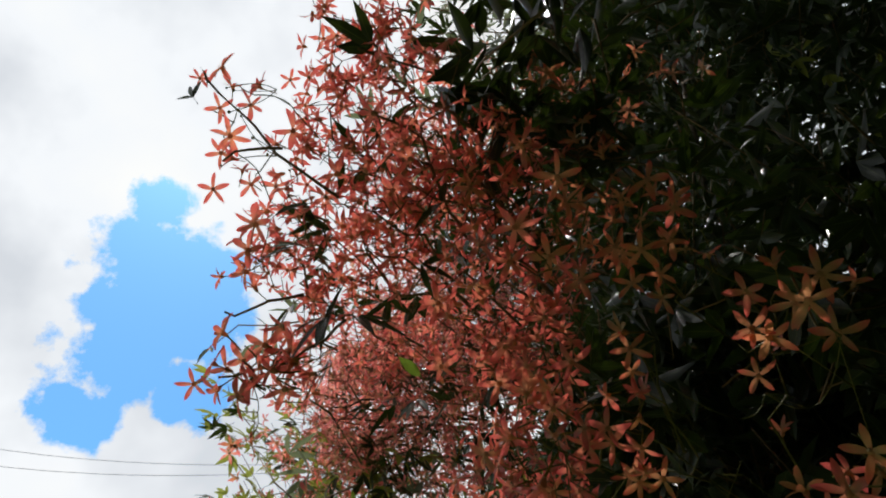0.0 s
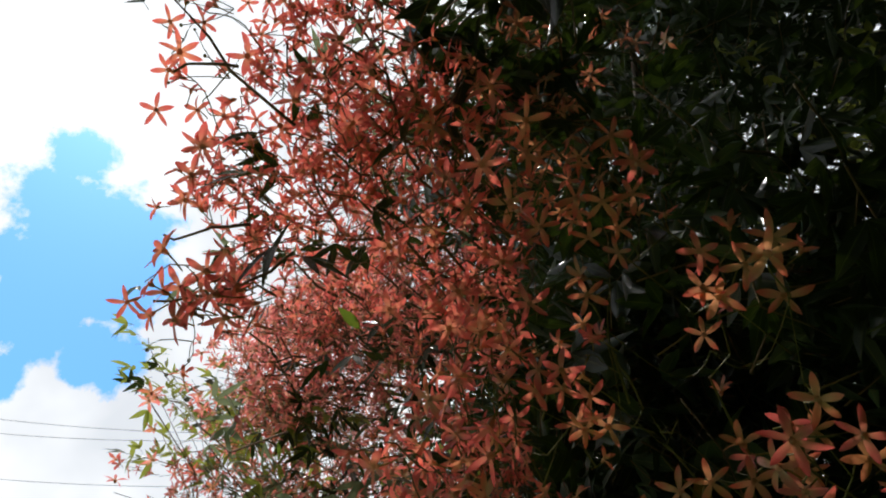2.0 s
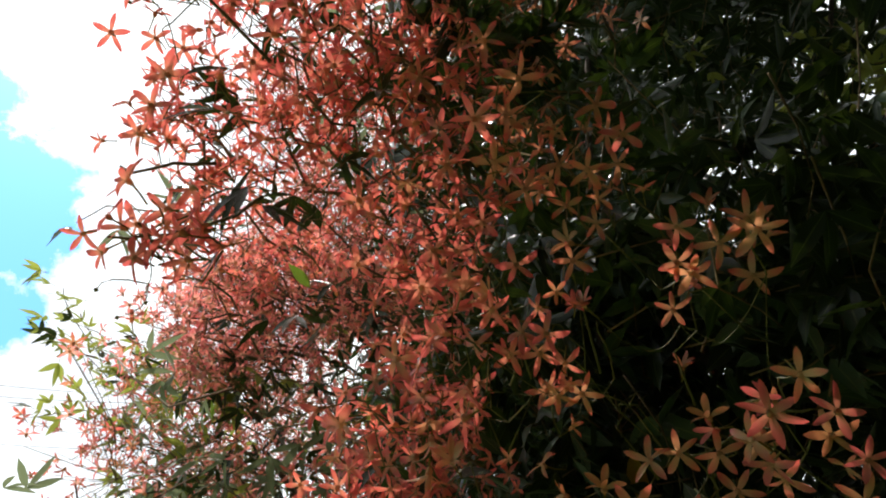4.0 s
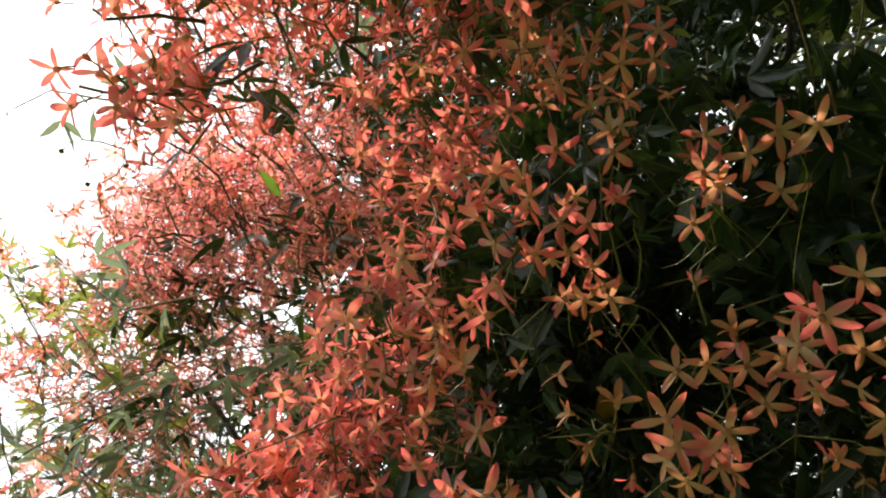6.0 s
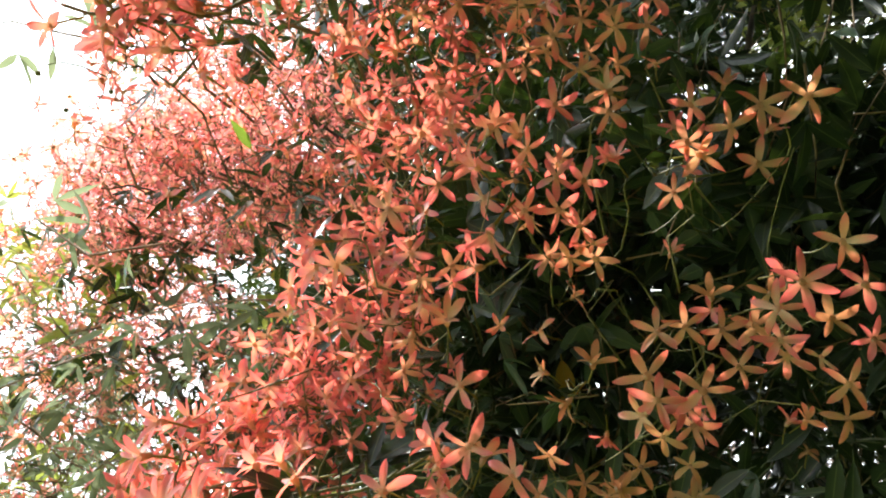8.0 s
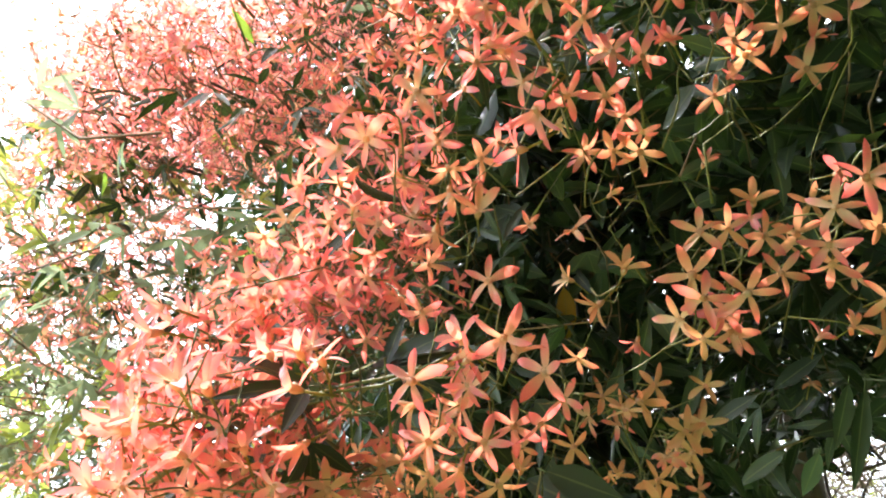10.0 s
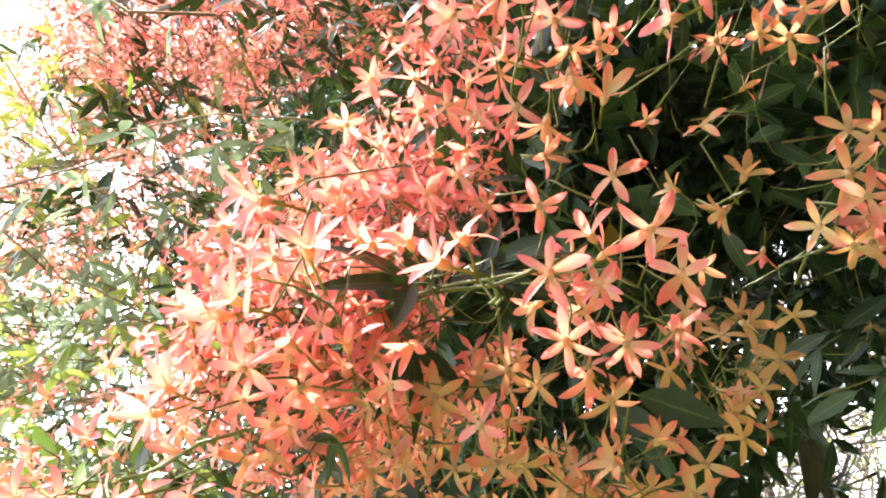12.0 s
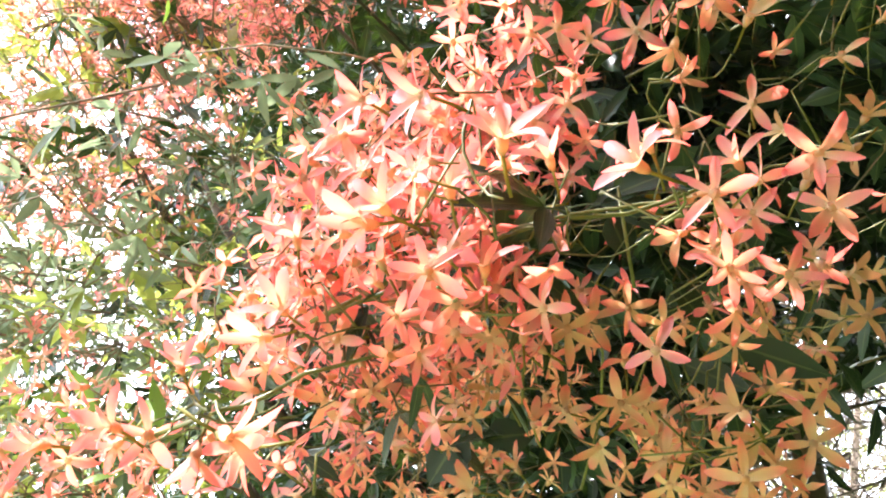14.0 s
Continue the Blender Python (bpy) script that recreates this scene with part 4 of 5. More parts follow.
blade((46, 485, 1773), (77, 494, 1766), 12, (-0.5, 0.1, 0.0))
blade((65, 472, 1667), (84, 441, 1682), 10, (-0.7, -0.8, 0.1))
blade((19, 502, 1651), (52, 484, 1661), 7, (-0.4, -0.7, 0.6))
blade((39, 491, 1674), (52, 486, 1663), 7, (-0.4, -1.2, 0.8))
blade((80, 473, 1673), (96, 487, 1660), 9, (-0.3, -0.7, -0.3))
blade((128, 539, 1791), (148, 545, 1781), 10, (-0.8, -0.4, -0.1))
blade((158, 480, 1633), (181, 452, 1618), 16, (-1.4, -0.5, -0.1))
blade((199, 542, 1692), (211, 533, 1671), 15, (-1.5, -0.7, 0.2))
blade((122, 649, 1607), (158, 648, 1588), 19, (-0.2, -0.7, 0.7))
blade((227, 572, 1667), (240, 572, 1638), 11, (-1.1, -0.9, 0.1))
blade((124, 556, 1645), (127, 553, 1614), 5, (-0.4, -0.9, -0.0))
blade((-5, 649, 1573), (16, 633, 1583), 9, (-0.5, -1.0, 0.4))
blade((-51, 598, 1579), (-54, 607, 1599), 5, (-0.4, -1.1, 0.5), True)
blade((-22, 651, 1597), (-22, 661, 1618), 6, (-0.4, -0.9, 0.6))
blade((15, 659, 1605), (33, 674, 1598), 9, (0.1, -1.0, 0.4))
blade((37, 653, 1587), (55, 642, 1578), 11, (-0.2, -0.5, 0.4))
blade((-5, 650, 1572), (4, 664, 1557), 8, (-0.2, -1.3, 0.8))
blade((13, 815, 1709), (16, 817, 1737), 11, (-0.7, -0.2, 0.1))
blade((-74, 716, 1626), (-57, 706, 1602), 12, (0.6, -1.1, 0.7), True)
blade((43, 648, 1875), (46, 657, 1846), 8, (-0.4, -1.2, -0.9))
blade((-79, 687, 1860), (-73, 695, 1845), 6, (-0.1, -0.5, 0.7), True)
blade((16, 764, 1904), (24, 767, 1876), 6, (0.1, -1.0, -0.2))
blade((-76, 916, 1880), (-66, 904, 1904), 11, (-0.6, -1.1, -0.4))
blade((-65, 643, 1563), (-52, 643, 1572), 5, (-0.4, -0.5, 0.5), True)
blade((252, 488, 1751), (262, 479, 1717), 11, (-0.4, -0.2, 0.0))
blade((178, 489, 1828), (203, 498, 1817), 13, (-0.2, -0.4, -0.1))
blade((220, 608, 1640), (230, 597, 1612), 15, (-0.7, -0.7, 0.7))
blade((166, 628, 1685), (181, 612, 1701), 13, (-0.9, -0.6, -0.4))
blade((88, 657, 1653), (79, 677, 1627), 10, (-0.5, -0.8, 1.0))
blade((-58, 721, 1588), (-73, 709, 1607), 7, (-0.1, -0.8, 0.8), True)
blade((-98, 365, 1911), (-77, 357, 1924), 6, (0.2, -0.7, 0.3))
blade((-59, 367, 1940), (-60, 359, 1971), 6, (0.4, -0.5, -0.6))
blade((-62, 413, 1836), (-59, 403, 1892), 7, (-0.7, -1.0, 0.5))
blade((-68, 439, 1878), (-88, 465, 1872), 7, (0.6, -0.5, -0.0))
blade((-145, 296, 1977), (-145, 313, 1981), 3, (0.4, -0.9, -0.3))
blade((-48, 348, 1962), (-63, 331, 1972), 6, (0.4, -0.4, -0.5))
blade((287, 614, 1823), (300, 627, 1781), 17, (-0.5, -0.7, 0.3), yellow=True)
blade((7, 461, 1761), (-8, 474, 1754), 6, (-0.2, -0.6, 0.8))
blade((7, 461, 1761), (9, 472, 1748), 6, (-0.2, -0.6, 0.8))
blade((7, 461, 1761), (18, 457, 1760), 6, (-0.2, -0.6, 0.8))
blade((48, 481, 1658), (18, 501, 1648), 11, (-0.3, -0.3, 0.9))
blade((67, 471, 1668), (101, 435, 1683), 14, (-0.3, -0.5, 0.8))
blade((73, 471, 1665), (80, 468, 1647), 14, (-0.5, -0.6, 0.5))
blade((114, 476, 1649), (135, 474, 1632), 15, (-0.5, -0.6, 0.3))
blade((30, 556, 1636), (13, 576, 1640), 9, (-0.3, -0.3, 0.9))
blade((46, 587, 1626), (69, 586, 1625), 11, (-0.4, -0.4, 0.8))
blade((54, 478, 1740), (29, 466, 1753), 14, (-0.6, -0.4, 0.5))
blade((139, 874, 1601), (67, 878, 1614), 26, (-0.3, -0.3, 0.9))
blade((166, 879, 1633), (107, 888, 1599), 26, (-0.3, -0.3, 0.9))
blade((74, 880, 1582), (99, 885, 1639), 20, (-0.3, -0.5, 0.7))
blade((176, 523, 1638), (197, 499, 1620), 18, (-0.5, -0.6, 0.3))
blade((132, 645, 1614), (119, 659, 1582), 28, (-0.5, -0.7, 0.3))
blade((143, 638, 1608), (172, 625, 1617), 24, (-0.5, -0.7, 0.3))
blade((-38, 896, 1647), (-27, 888, 1674), 17, (-0.4, -0.5, 0.6), True)
blade((10, 860, 1624), (-4, 857, 1659), 12, (-0.4, -0.8, 0.3), True)
blade((95, 516, 1696), (68, 504, 1671), 11, (-0.3, -0.4, 0.9))
blade((89, 541, 1746), (85, 511, 1756), 13, (-0.5, -0.6, 0.4))
blade((106, 527, 1754), (127, 512, 1759), 15, (-0.4, -0.5, 0.6))
blade((-9, 555, 1907), (-30, 545, 1918), 14, (-0.4, -0.7, 0.4), True)
blade((26, 522, 1904), (6, 541, 1890), 14, (-0.4, -0.4, 0.8))
blade((255, 422, 1884), (263, 458, 1874), 14, (-0.5, -0.7, 0.1))
blade((308, 380, 1888), (352, 388, 1855), 15, (-0.5, -0.7, 0.1))
blade((324, 371, 1874), (341, 351, 1889), 15, (-0.5, -0.7, 0.1))
blade((312, 504, 1835), (348, 511, 1809), 16, (-0.5, -0.7, 0.1))
blade((293, 528, 1765), (300, 561, 1717), 12, (-0.5, -0.7, 0.2))
blade((308, 502, 1725), (311, 535, 1680), 11, (-0.5, -0.7, 0.2))
blade((315, 478, 1751), (346, 471, 1723), 11, (-0.5, -0.7, 0.2))
blade((333, 484, 1701), (320, 523, 1686), 11, (-0.5, -0.7, 0.2))
blade((354, 486, 1709), (377, 458, 1732), 12, (-0.5, -0.7, 0.2))
blade((373, 451, 1718), (397, 442, 1700), 12, (-0.5, -0.7, 0.2))
blade((362, 440, 1701), (370, 464, 1666), 11, (-0.5, -0.7, 0.2))
blade((368, 479, 1679), (398, 447, 1687), 12, (-0.5, -0.7, 0.2))
blade((367, 434, 1697), (375, 463, 1642), 11, (-0.5, -0.7, 0.2))
blade((345, 481, 1666), (335, 516, 1650), 11, (-0.5, -0.7, 0.2))
blade((356, 466, 1664), (360, 487, 1641), 11, (-0.5, -0.7, 0.2))
blade((368, 439, 1748), (394, 427, 1733), 12, (-0.5, -0.7, 0.2))
blade((321, 514, 1662), (342, 510, 1642), 11, (-0.5, -0.7, 0.2))
blade((304, 573, 1747), (307, 604, 1703), 13, (-0.5, -0.7, 0.2))
bud_cluster(-0.110, 0.323, 1.927, 4)
bud_cluster(-0.116, 0.304, 1.973, 3)
bud_cluster(-0.100, 0.375, 1.771, 4)
flower_stalk([(-0.058, 0.554, 1.574), (-0.043, 0.538, 1.582), (-0.032, 0.528, 1.587), (-0.014, 0.518, 1.598), (0.010, 0.513, 1.610)])
flower_stalk([(-0.017, 0.535, 1.618), (0.011, 0.502, 1.633), (0.019, 0.480, 1.640), (0.039, 0.457, 1.647), (0.066, 0.436, 1.655), (0.081, 0.423, 1.666)])
flower_stalk([(-0.019, 0.531, 1.616), (0.001, 0.509, 1.631), (0.014, 0.492, 1.641), (0.025, 0.481, 1.646), (0.035, 0.470, 1.649), (0.047, 0.456, 1.652), (0.057, 0.444, 1.653), (0.064, 0.432, 1.655)], 0.0009)
flower_stalk([(0.035, 0.470, 1.649), (0.031, 0.473, 1.655), (0.027, 0.476, 1.666)], 0.0006)
flower_stalk([(0.035, 0.470, 1.649), (0.039, 0.466, 1.656), (0.042, 0.461, 1.669)], 0.0006)
flower_stalk([(0.035, 0.470, 1.649), (0.043, 0.470, 1.643), (0.051, 0.471, 1.643)], 0.0006)
flower_stalk([(0.035, 0.470, 1.649), (0.040, 0.474, 1.643), (0.044, 0.478, 1.642)], 0.0006)
flower_stalk([(0.035, 0.470, 1.649), (0.036, 0.476, 1.645), (0.037, 0.482, 1.647)], 0.0006)
side_branch([(-0.024, 1.213, 2.212), (-0.004, 1.167, 2.222), (0.043, 1.131, 2.228), (0.068, 1.094, 2.236)], 0.0032)
side_branch([(0.003, 1.205, 2.251), (0.061, 1.151, 2.257), (0.086, 1.108, 2.269), (0.159, 1.059, 2.268)], 0.0038)
side_branch([(-0.164, 1.130, 2.108), (-0.142, 1.116, 2.128), (-0.122, 1.098, 2.153)], 0.003)
side_branch([(-0.139, 1.473, 1.897), (-0.046, 1.469, 1.922), (0.042, 1.459, 1.941)], 0.003)
side_branch([(-0.115, 1.644, 1.964), (-0.012, 1.636, 1.978), (0.091, 1.611, 2.015)], 0.003)
side_branch([(-0.167, 1.057, 2.057), (-0.146, 1.048, 2.076), (-0.127, 1.035, 2.101)], 0.003)
side_branch([(-0.135, 0.795, 2.005), (-0.098, 0.792, 2.015), (-0.056, 0.774, 2.023), (-0.024, 0.753, 2.032)], 0.0018)
side_branch([(-0.033, 0.773, 2.040), (0.004, 0.734, 2.067), (0.050, 0.684, 2.080)], 0.002)
side_sprig([(-0.103, 0.364, 1.788), (-0.086, 0.367, 1.795), (-0.067, 0.369, 1.802), (-0.049, 0.366, 1.815), (-0.038, 0.361, 1.826)])
side_sprig([(-0.118, 0.263, 1.920), (-0.102, 0.281, 1.914), (-0.088, 0.297, 1.907), (-0.070, 0.313, 1.900), (-0.047, 0.328, 1.892)])
side_sprig([(-0.111, 0.301, 1.893), (-0.097, 0.299, 1.901), (-0.079, 0.302, 1.906)])
side_sprig([(-0.109, 0.360, 1.829), (-0.096, 0.363, 1.833), (-0.086, 0.362, 1.839), (-0.066, 0.364, 1.846)])
side_sprig([(-0.092, 0.363, 1.798), (-0.084, 0.370, 1.792), (-0.079, 0.374, 1.787)])
side_sprig([(-0.081, 0.360, 1.809), (-0.074, 0.368, 1.801), (-0.067, 0.369, 1.802)])
random.seed(13)
fill_spray(-0.060, 0.329, 2.089, 0.052, 20, "coral")
fill_spray(-0.066, 0.340, 2.077, 0.052, 20, "coral")
fill_spray(-0.031, 0.363, 2.066, 0.052, 20, "coral")
fill_spray(-0.065, 0.432, 1.997, 0.052, 20, "coral")
fill_spray(-0.075, 0.432, 1.939, 0.052, 20, "coral")
fill_spray(-0.110, 0.444, 1.962, 0.052, 20, "coral")
fill_spray(-0.064, 0.525, 1.962, 0.052, 20, "coral")
fill_spray(-0.018, 0.409, 1.928, 0.052, 20, "coral")
fill_spray(-0.006, 0.536, 1.963, 0.052, 20, "coral")
fill_spray(-0.185, 1.050, 2.225, 0.052, 20, "coral")
fill_spray(-0.103, 1.050, 2.150, 0.052, 20, "coral")
fill_spray(-0.007, 0.352, 1.951, 0.052, 20, "coral")
fill_spray(0.051, 0.363, 1.940, 0.052, 20, "coral")
fill_spray(0.040, 0.501, 1.894, 0.052, 20, "coral")
fill_spray(0.075, 0.444, 1.883, 0.052, 20, "coral")
fill_spray(0.059, 0.499, 1.792, 0.052, 20, "coral")
fill_spray(-0.065, 0.386, 2.043, 0.052, 20, "coral")
fill_spray(-0.020, 0.328, 2.089, 0.052, 20, "coral")
fill_spray(-0.087, 0.502, 1.939, 0.052, 20, "coral")
fill_spray(-0.139, 1.050, 2.249, 0.052, 20, "coral")
fill_spray(-0.053, 0.674, 2.009, 0.052, 20, "coral")
fill_spray(0.005, 0.605, 2.009, 0.052, 20, "coral")
fill_spray(0.079, 1.050, 2.228, 0.052, 20, "coral")
fill_spray(0.074, 0.674, 1.999, 0.052, 20, "coral")
fill_spray(-0.036, 1.050, 2.187, 0.052, 20, "coral")
fill_spray(-0.161, 1.050, 2.165, 0.052, 20, "coral")
fill_spray(0.078, 0.603, 1.773, 0.052, 20, "coral")
fill_spray(0.050, 0.600, 1.720, 0.052, 20, "coral")
fill_spray(0.100, 0.561, 1.803, 0.052, 20, "coral")
fill_spray(-0.158, 1.050, 2.231, 0.052, 20, "coral")
fill_spray(-0.110, 1.050, 2.282, 0.052, 20, "coral")
fill_spray(-0.030, 0.697, 2.044, 0.052, 20, "coral")
fill_spray(0.028, 0.754, 2.067, 0.052, 20, "coral")
fill_spray(0.075, 0.616, 1.941, 0.052, 20, "coral")
fill_spray(0.091, 0.539, 1.854, 0.052, 20, "coral")
fill_spray(0.116, 1.050, 2.218, 0.052, 20, "coral")
fill_spray(-0.021, 1.050, 2.255, 0.052, 20, "coral")
fill_spray(-0.148, 1.050, 2.136, 0.052, 20, "coral")
fill_spray(0.047, 0.654, 1.795, 0.052, 20, "coral")
fill_spray(0.050, 0.560, 1.720, 0.052, 20, "coral")
fill_spray(0.040, 0.550, 1.680, 0.052, 20, "coral")
fill_spray(0.099, 0.592, 1.772, 0.052, 20, "coral")
fill_spray(0.130, 0.582, 1.771, 0.052, 20, "coral")
fill_spray(0.010, 0.510, 1.690, 0.045, 13, "coral")
fill_spray(0.068, 0.561, 1.772, 0.045, 13, "coral")
fill_spray(0.100, 0.571, 1.803, 0.045, 13, "coral")
fill_spray(0.010, 0.550, 1.670, 0.045, 13, "coral")
fill_spray(0.010, 0.580, 1.700, 0.045, 13, "coral")
fill_spray(-0.010, 0.610, 1.630, 0.045, 13, "coral")
fill_spray(0.030, 0.590, 1.630, 0.045, 13, "coral")
fill_spray(0.060, 0.610, 1.620, 0.045, 13, "coral")
fill_spray(0.120, 0.600, 1.630, 0.045, 13, "peach")
fill_spray(0.160, 0.580, 1.650, 0.045, 13, "peach")
fill_spray(0.160, 0.500, 1.590, 0.045, 13, "peach")
fill_spray(0.170, 0.530, 1.590, 0.045, 13, "peach")
fill_spray(0.060, 0.690, 1.580, 0.045, 13, "coral")
fill_spray(0.120, 0.690, 1.590, 0.045, 13, "peach")
fill_spray(0.170, 0.660, 1.590, 0.045, 13, "peach")
fill_spray(-0.070, 0.680, 1.580, 0.045, 13, "coral")
fill_spray(-0.030, 0.620, 1.570, 0.045, 13, "coral")
fill_spray(-0.080, 0.700, 1.580, 0.045, 13, "coral")
fill_spray(0.130, 0.680, 1.610, 0.045, 13, "peach")
fill_spray(0.061, 0.494, 1.630, 0.030, 6, "coral")
fill_spray(0.053, 0.495, 1.717, 0.030, 6, "coral")
fill_spray(0.047, 0.541, 1.750, 0.030, 6, "coral")
fill_spray(0.053, 0.510, 1.626, 0.030, 6, "coral")
fill_spray(0.043, 0.493, 1.696, 0.030, 6, "coral")
fill_spray(0.051, 0.520, 1.745, 0.030, 6, "coral")
fill_spray(0.018, 0.501, 1.623, 0.030, 6, "coral")
fill_spray(-0.023, 0.526, 1.644, 0.030, 6, "coral")
fill_spray(0.005, 0.574, 1.615, 0.030, 6, "coral")
fill_spray(-0.026, 0.534, 1.615, 0.030, 6, "coral")
fill_spray(-0.027, 0.504, 1.657, 0.030, 6, "coral")
fill_spray(-0.018, 0.502, 1.640, 0.030, 6, "coral")
fill_spray(0.002, 0.500, 1.671, 0.030, 6, "coral")
fill_spray(-0.021, 0.564, 1.637, 0.030, 6, "coral")
fill_spray(-0.000, 0.545, 1.702, 0.030, 6, "coral")
fill_spray(-0.007, 0.485, 1.614, 0.030, 6, "coral")
fill_spray(0.007, 0.482, 1.642, 0.030, 6, "coral")
fill_spray(-0.001, 0.534, 1.621, 0.030, 6, "coral")
fill_spray(0.022, 0.491, 1.630, 0.030, 6, "coral")
fill_spray(-0.018, 0.531, 1.631, 0.030, 6, "coral")
fill_spray(0.037, 0.488, 1.635, 0.030, 6, "coral")
fill_spray(-0.016, 0.505, 1.627, 0.030, 6, "coral")
fill_spray(0.002, 0.472, 1.652, 0.030, 6, "coral")
fill_spray(0.054, 0.562, 1.624, 0.030, 6, "coral")
fill_spray(0.023, 0.580, 1.612, 0.030, 6, "coral")
fill_spray(-0.003, 0.488, 1.646, 0.030, 6, "coral")
fill_spray(0.027, 0.555, 1.615, 0.030, 6, "coral")
fill_spray(-0.035, 0.546, 1.618, 0.030, 6, "coral")
fill_spray(-0.095, 0.382, 1.943, 0.030, 7, "coral")
fill_spray(-0.111, 0.476, 1.991, 0.030, 7, "coral")
fill_spray(-0.110, 0.421, 1.920, 0.030, 7, "coral")
fill_spray(-0.110, 0.492, 1.953, 0.030, 7, "coral")
fill_spray(-0.105, 0.495, 1.911, 0.030, 7, "coral")
fill_spray(-0.021, 0.294, 1.937, 0.045, 11, "coral")
fill_spray(0.004, 0.298, 1.960, 0.045, 11, "coral")
fill_spray(-0.012, 0.319, 1.919, 0.045, 11, "coral")
fill_spray(0.013, 0.322, 1.944, 0.045, 11, "coral")
fill_spray(-0.025, 0.358, 1.912, 0.045, 11, "coral")
fill_spray(0.006, 0.346, 1.912, 0.045, 11, "coral")
fill_spray(0.040, 0.359, 1.901, 0.045, 11, "coral")
fill_spray(0.029, 0.349, 1.948, 0.045, 11, "coral")
fill_spray(-0.039, 0.390, 1.907, 0.045, 11, "coral")
fill_spray(-0.005, 0.388, 1.899, 0.045, 11, "coral")
fill_spray(0.029, 0.392, 1.882, 0.045, 11, "coral")
fill_spray(0.061, 0.386, 1.885, 0.045, 11, "coral")
fill_spray(-0.060, 0.387, 1.987, 0.045, 11, "coral")
fill_spray(0.054, 0.364, 1.935, 0.045, 11, "coral")
fill_spray(-0.083, 0.372, 2.032, 0.045, 11, "coral")
fill_spray(0.074, 0.403, 1.864, 0.045, 11, "coral")
fill_spray(0.075, 0.345, 2.022, 0.045, 8, "peach")
fill_spray(0.096, 0.359, 1.984, 0.045, 8, "peach")
fill_spray(0.088, 0.388, 1.922, 0.045, 8, "peach")
fill_spray(0.122, 0.394, 1.950, 0.045, 8, "peach")
fill_spray(0.133, 0.371, 2.042, 0.045, 8, "peach")
fill_spray(0.107, 0.337, 2.045, 0.045, 8, "peach")
fill_spray(0.149, 0.382, 1.924, 0.045, 8, "peach")
fill_spray(0.174, 0.356, 2.089, 0.045, 8, "peach")
# far upper blossom, in the coral paled to imitate glare
fill_spray(-0.098, 0.783, 1.941, 0.048, 13, "glare_coral")
fill_spray(-0.014, 0.719, 2.082, 0.048, 13, "glare_coral")
fill_spray(0.088, 0.790, 2.175, 0.048, 13, "glare_coral")
fill_spray(-0.063, 0.828, 2.081, 0.048, 13, "glare_coral")
fill_spray(-0.109, 0.765, 1.945, 0.048, 13, "glare_coral")
fill_spray(-0.125, 0.935, 2.152, 0.048, 13, "glare_coral")
fill_spray(-0.092, 0.745, 2.059, 0.048, 13, "glare_coral")
fill_spray(0.077, 0.771, 2.185, 0.048, 13, "glare_coral")
fill_spray(-0.076, 0.811, 2.021, 0.048, 13, "glare_coral")
fill_spray(0.007, 0.853, 2.125, 0.048, 13, "glare_coral")
fill_spray(0.052, 0.720, 2.022, 0.048, 13, "glare_coral")
fill_spray(-0.147, 0.883, 1.993, 0.048, 13, "glare_coral")
fill_spray(-0.117, 0.904, 2.019, 0.048, 13, "glare_coral")
fill_spray(0.024, 0.794, 2.010, 0.048, 13, "glare_coral")
fill_spray(-0.072, 0.775, 1.959, 0.048, 13, "glare_coral")
fill_spray(0.012, 0.815, 2.185, 0.048, 13, "glare_coral")
fill_spray(0.036, 0.945, 2.105, 0.048, 13, "glare_coral")
fill_spray(-0.059, 0.720, 2.037, 0.048, 13, "glare_coral")
fill_spray(-0.043, 0.724, 1.994, 0.048, 13, "glare_coral")
fill_spray(0.075, 0.845, 2.148, 0.048, 13, "glare_coral")
fill_spray(-0.117, 0.703, 1.985, 0.048, 13, "glare_coral")
fill_spray(-0.099, 0.800, 2.077, 0.048, 13, "glare_coral")
fill_spray(-0.074, 0.969, 2.105, 0.048, 13, "glare_coral")
fill_spray(-0.127, 0.754, 1.999, 0.048, 13, "glare_coral")
fill_spray(0.007, 0.785, 1.980, 0.048, 13, "glare_coral")
fill_spray(0.004, 0.679, 2.014, 0.048, 13, "glare_coral")
fill_spray(0.009, 0.719, 2.044, 0.048, 13, "glare_coral")
fill_spray(-0.076, 0.789, 2.085, 0.048, 13, "glare_coral")
fill_spray(-0.068, 0.848, 2.103, 0.048, 13, "glare_coral")
fill_spray(-0.109, 0.707, 2.017, 0.048, 13, "glare_coral")
fill_spray(-0.145, 0.815, 2.019, 0.048, 13, "glare_coral")
fill_spray(0.045, 0.857, 2.144, 0.048, 13, "glare_coral")
fill_spray(0.046, 0.643, 2.044, 0.048, 13, "glare_coral")
fill_spray(-0.150, 0.856, 2.077, 0.048, 13, "glare_coral")
fill_spray(0.024, 0.908, 2.214, 0.048, 13, "glare_coral")
fill_spray(-0.102, 0.753, 1.932, 0.048, 13, "glare_coral")
fill_spray(0.124, 0.933, 2.178, 0.048, 13, "glare_coral")
fill_spray(-0.038, 0.905, 2.224, 0.048, 13, "glare_coral")
fill_spray(-0.082, 0.820, 2.143, 0.048, 13, "glare_coral")
fill_spray(-0.052, 0.743, 2.012, 0.048, 13, "glare_coral")
fill_spray(-0.143, 0.843, 2.032, 0.048, 13, "glare_coral")
fill_spray(-0.157, 0.900, 2.100, 0.048, 13, "glare_coral")
fill_spray(0.007, 0.787, 2.076, 0.048, 13, "glare_coral")
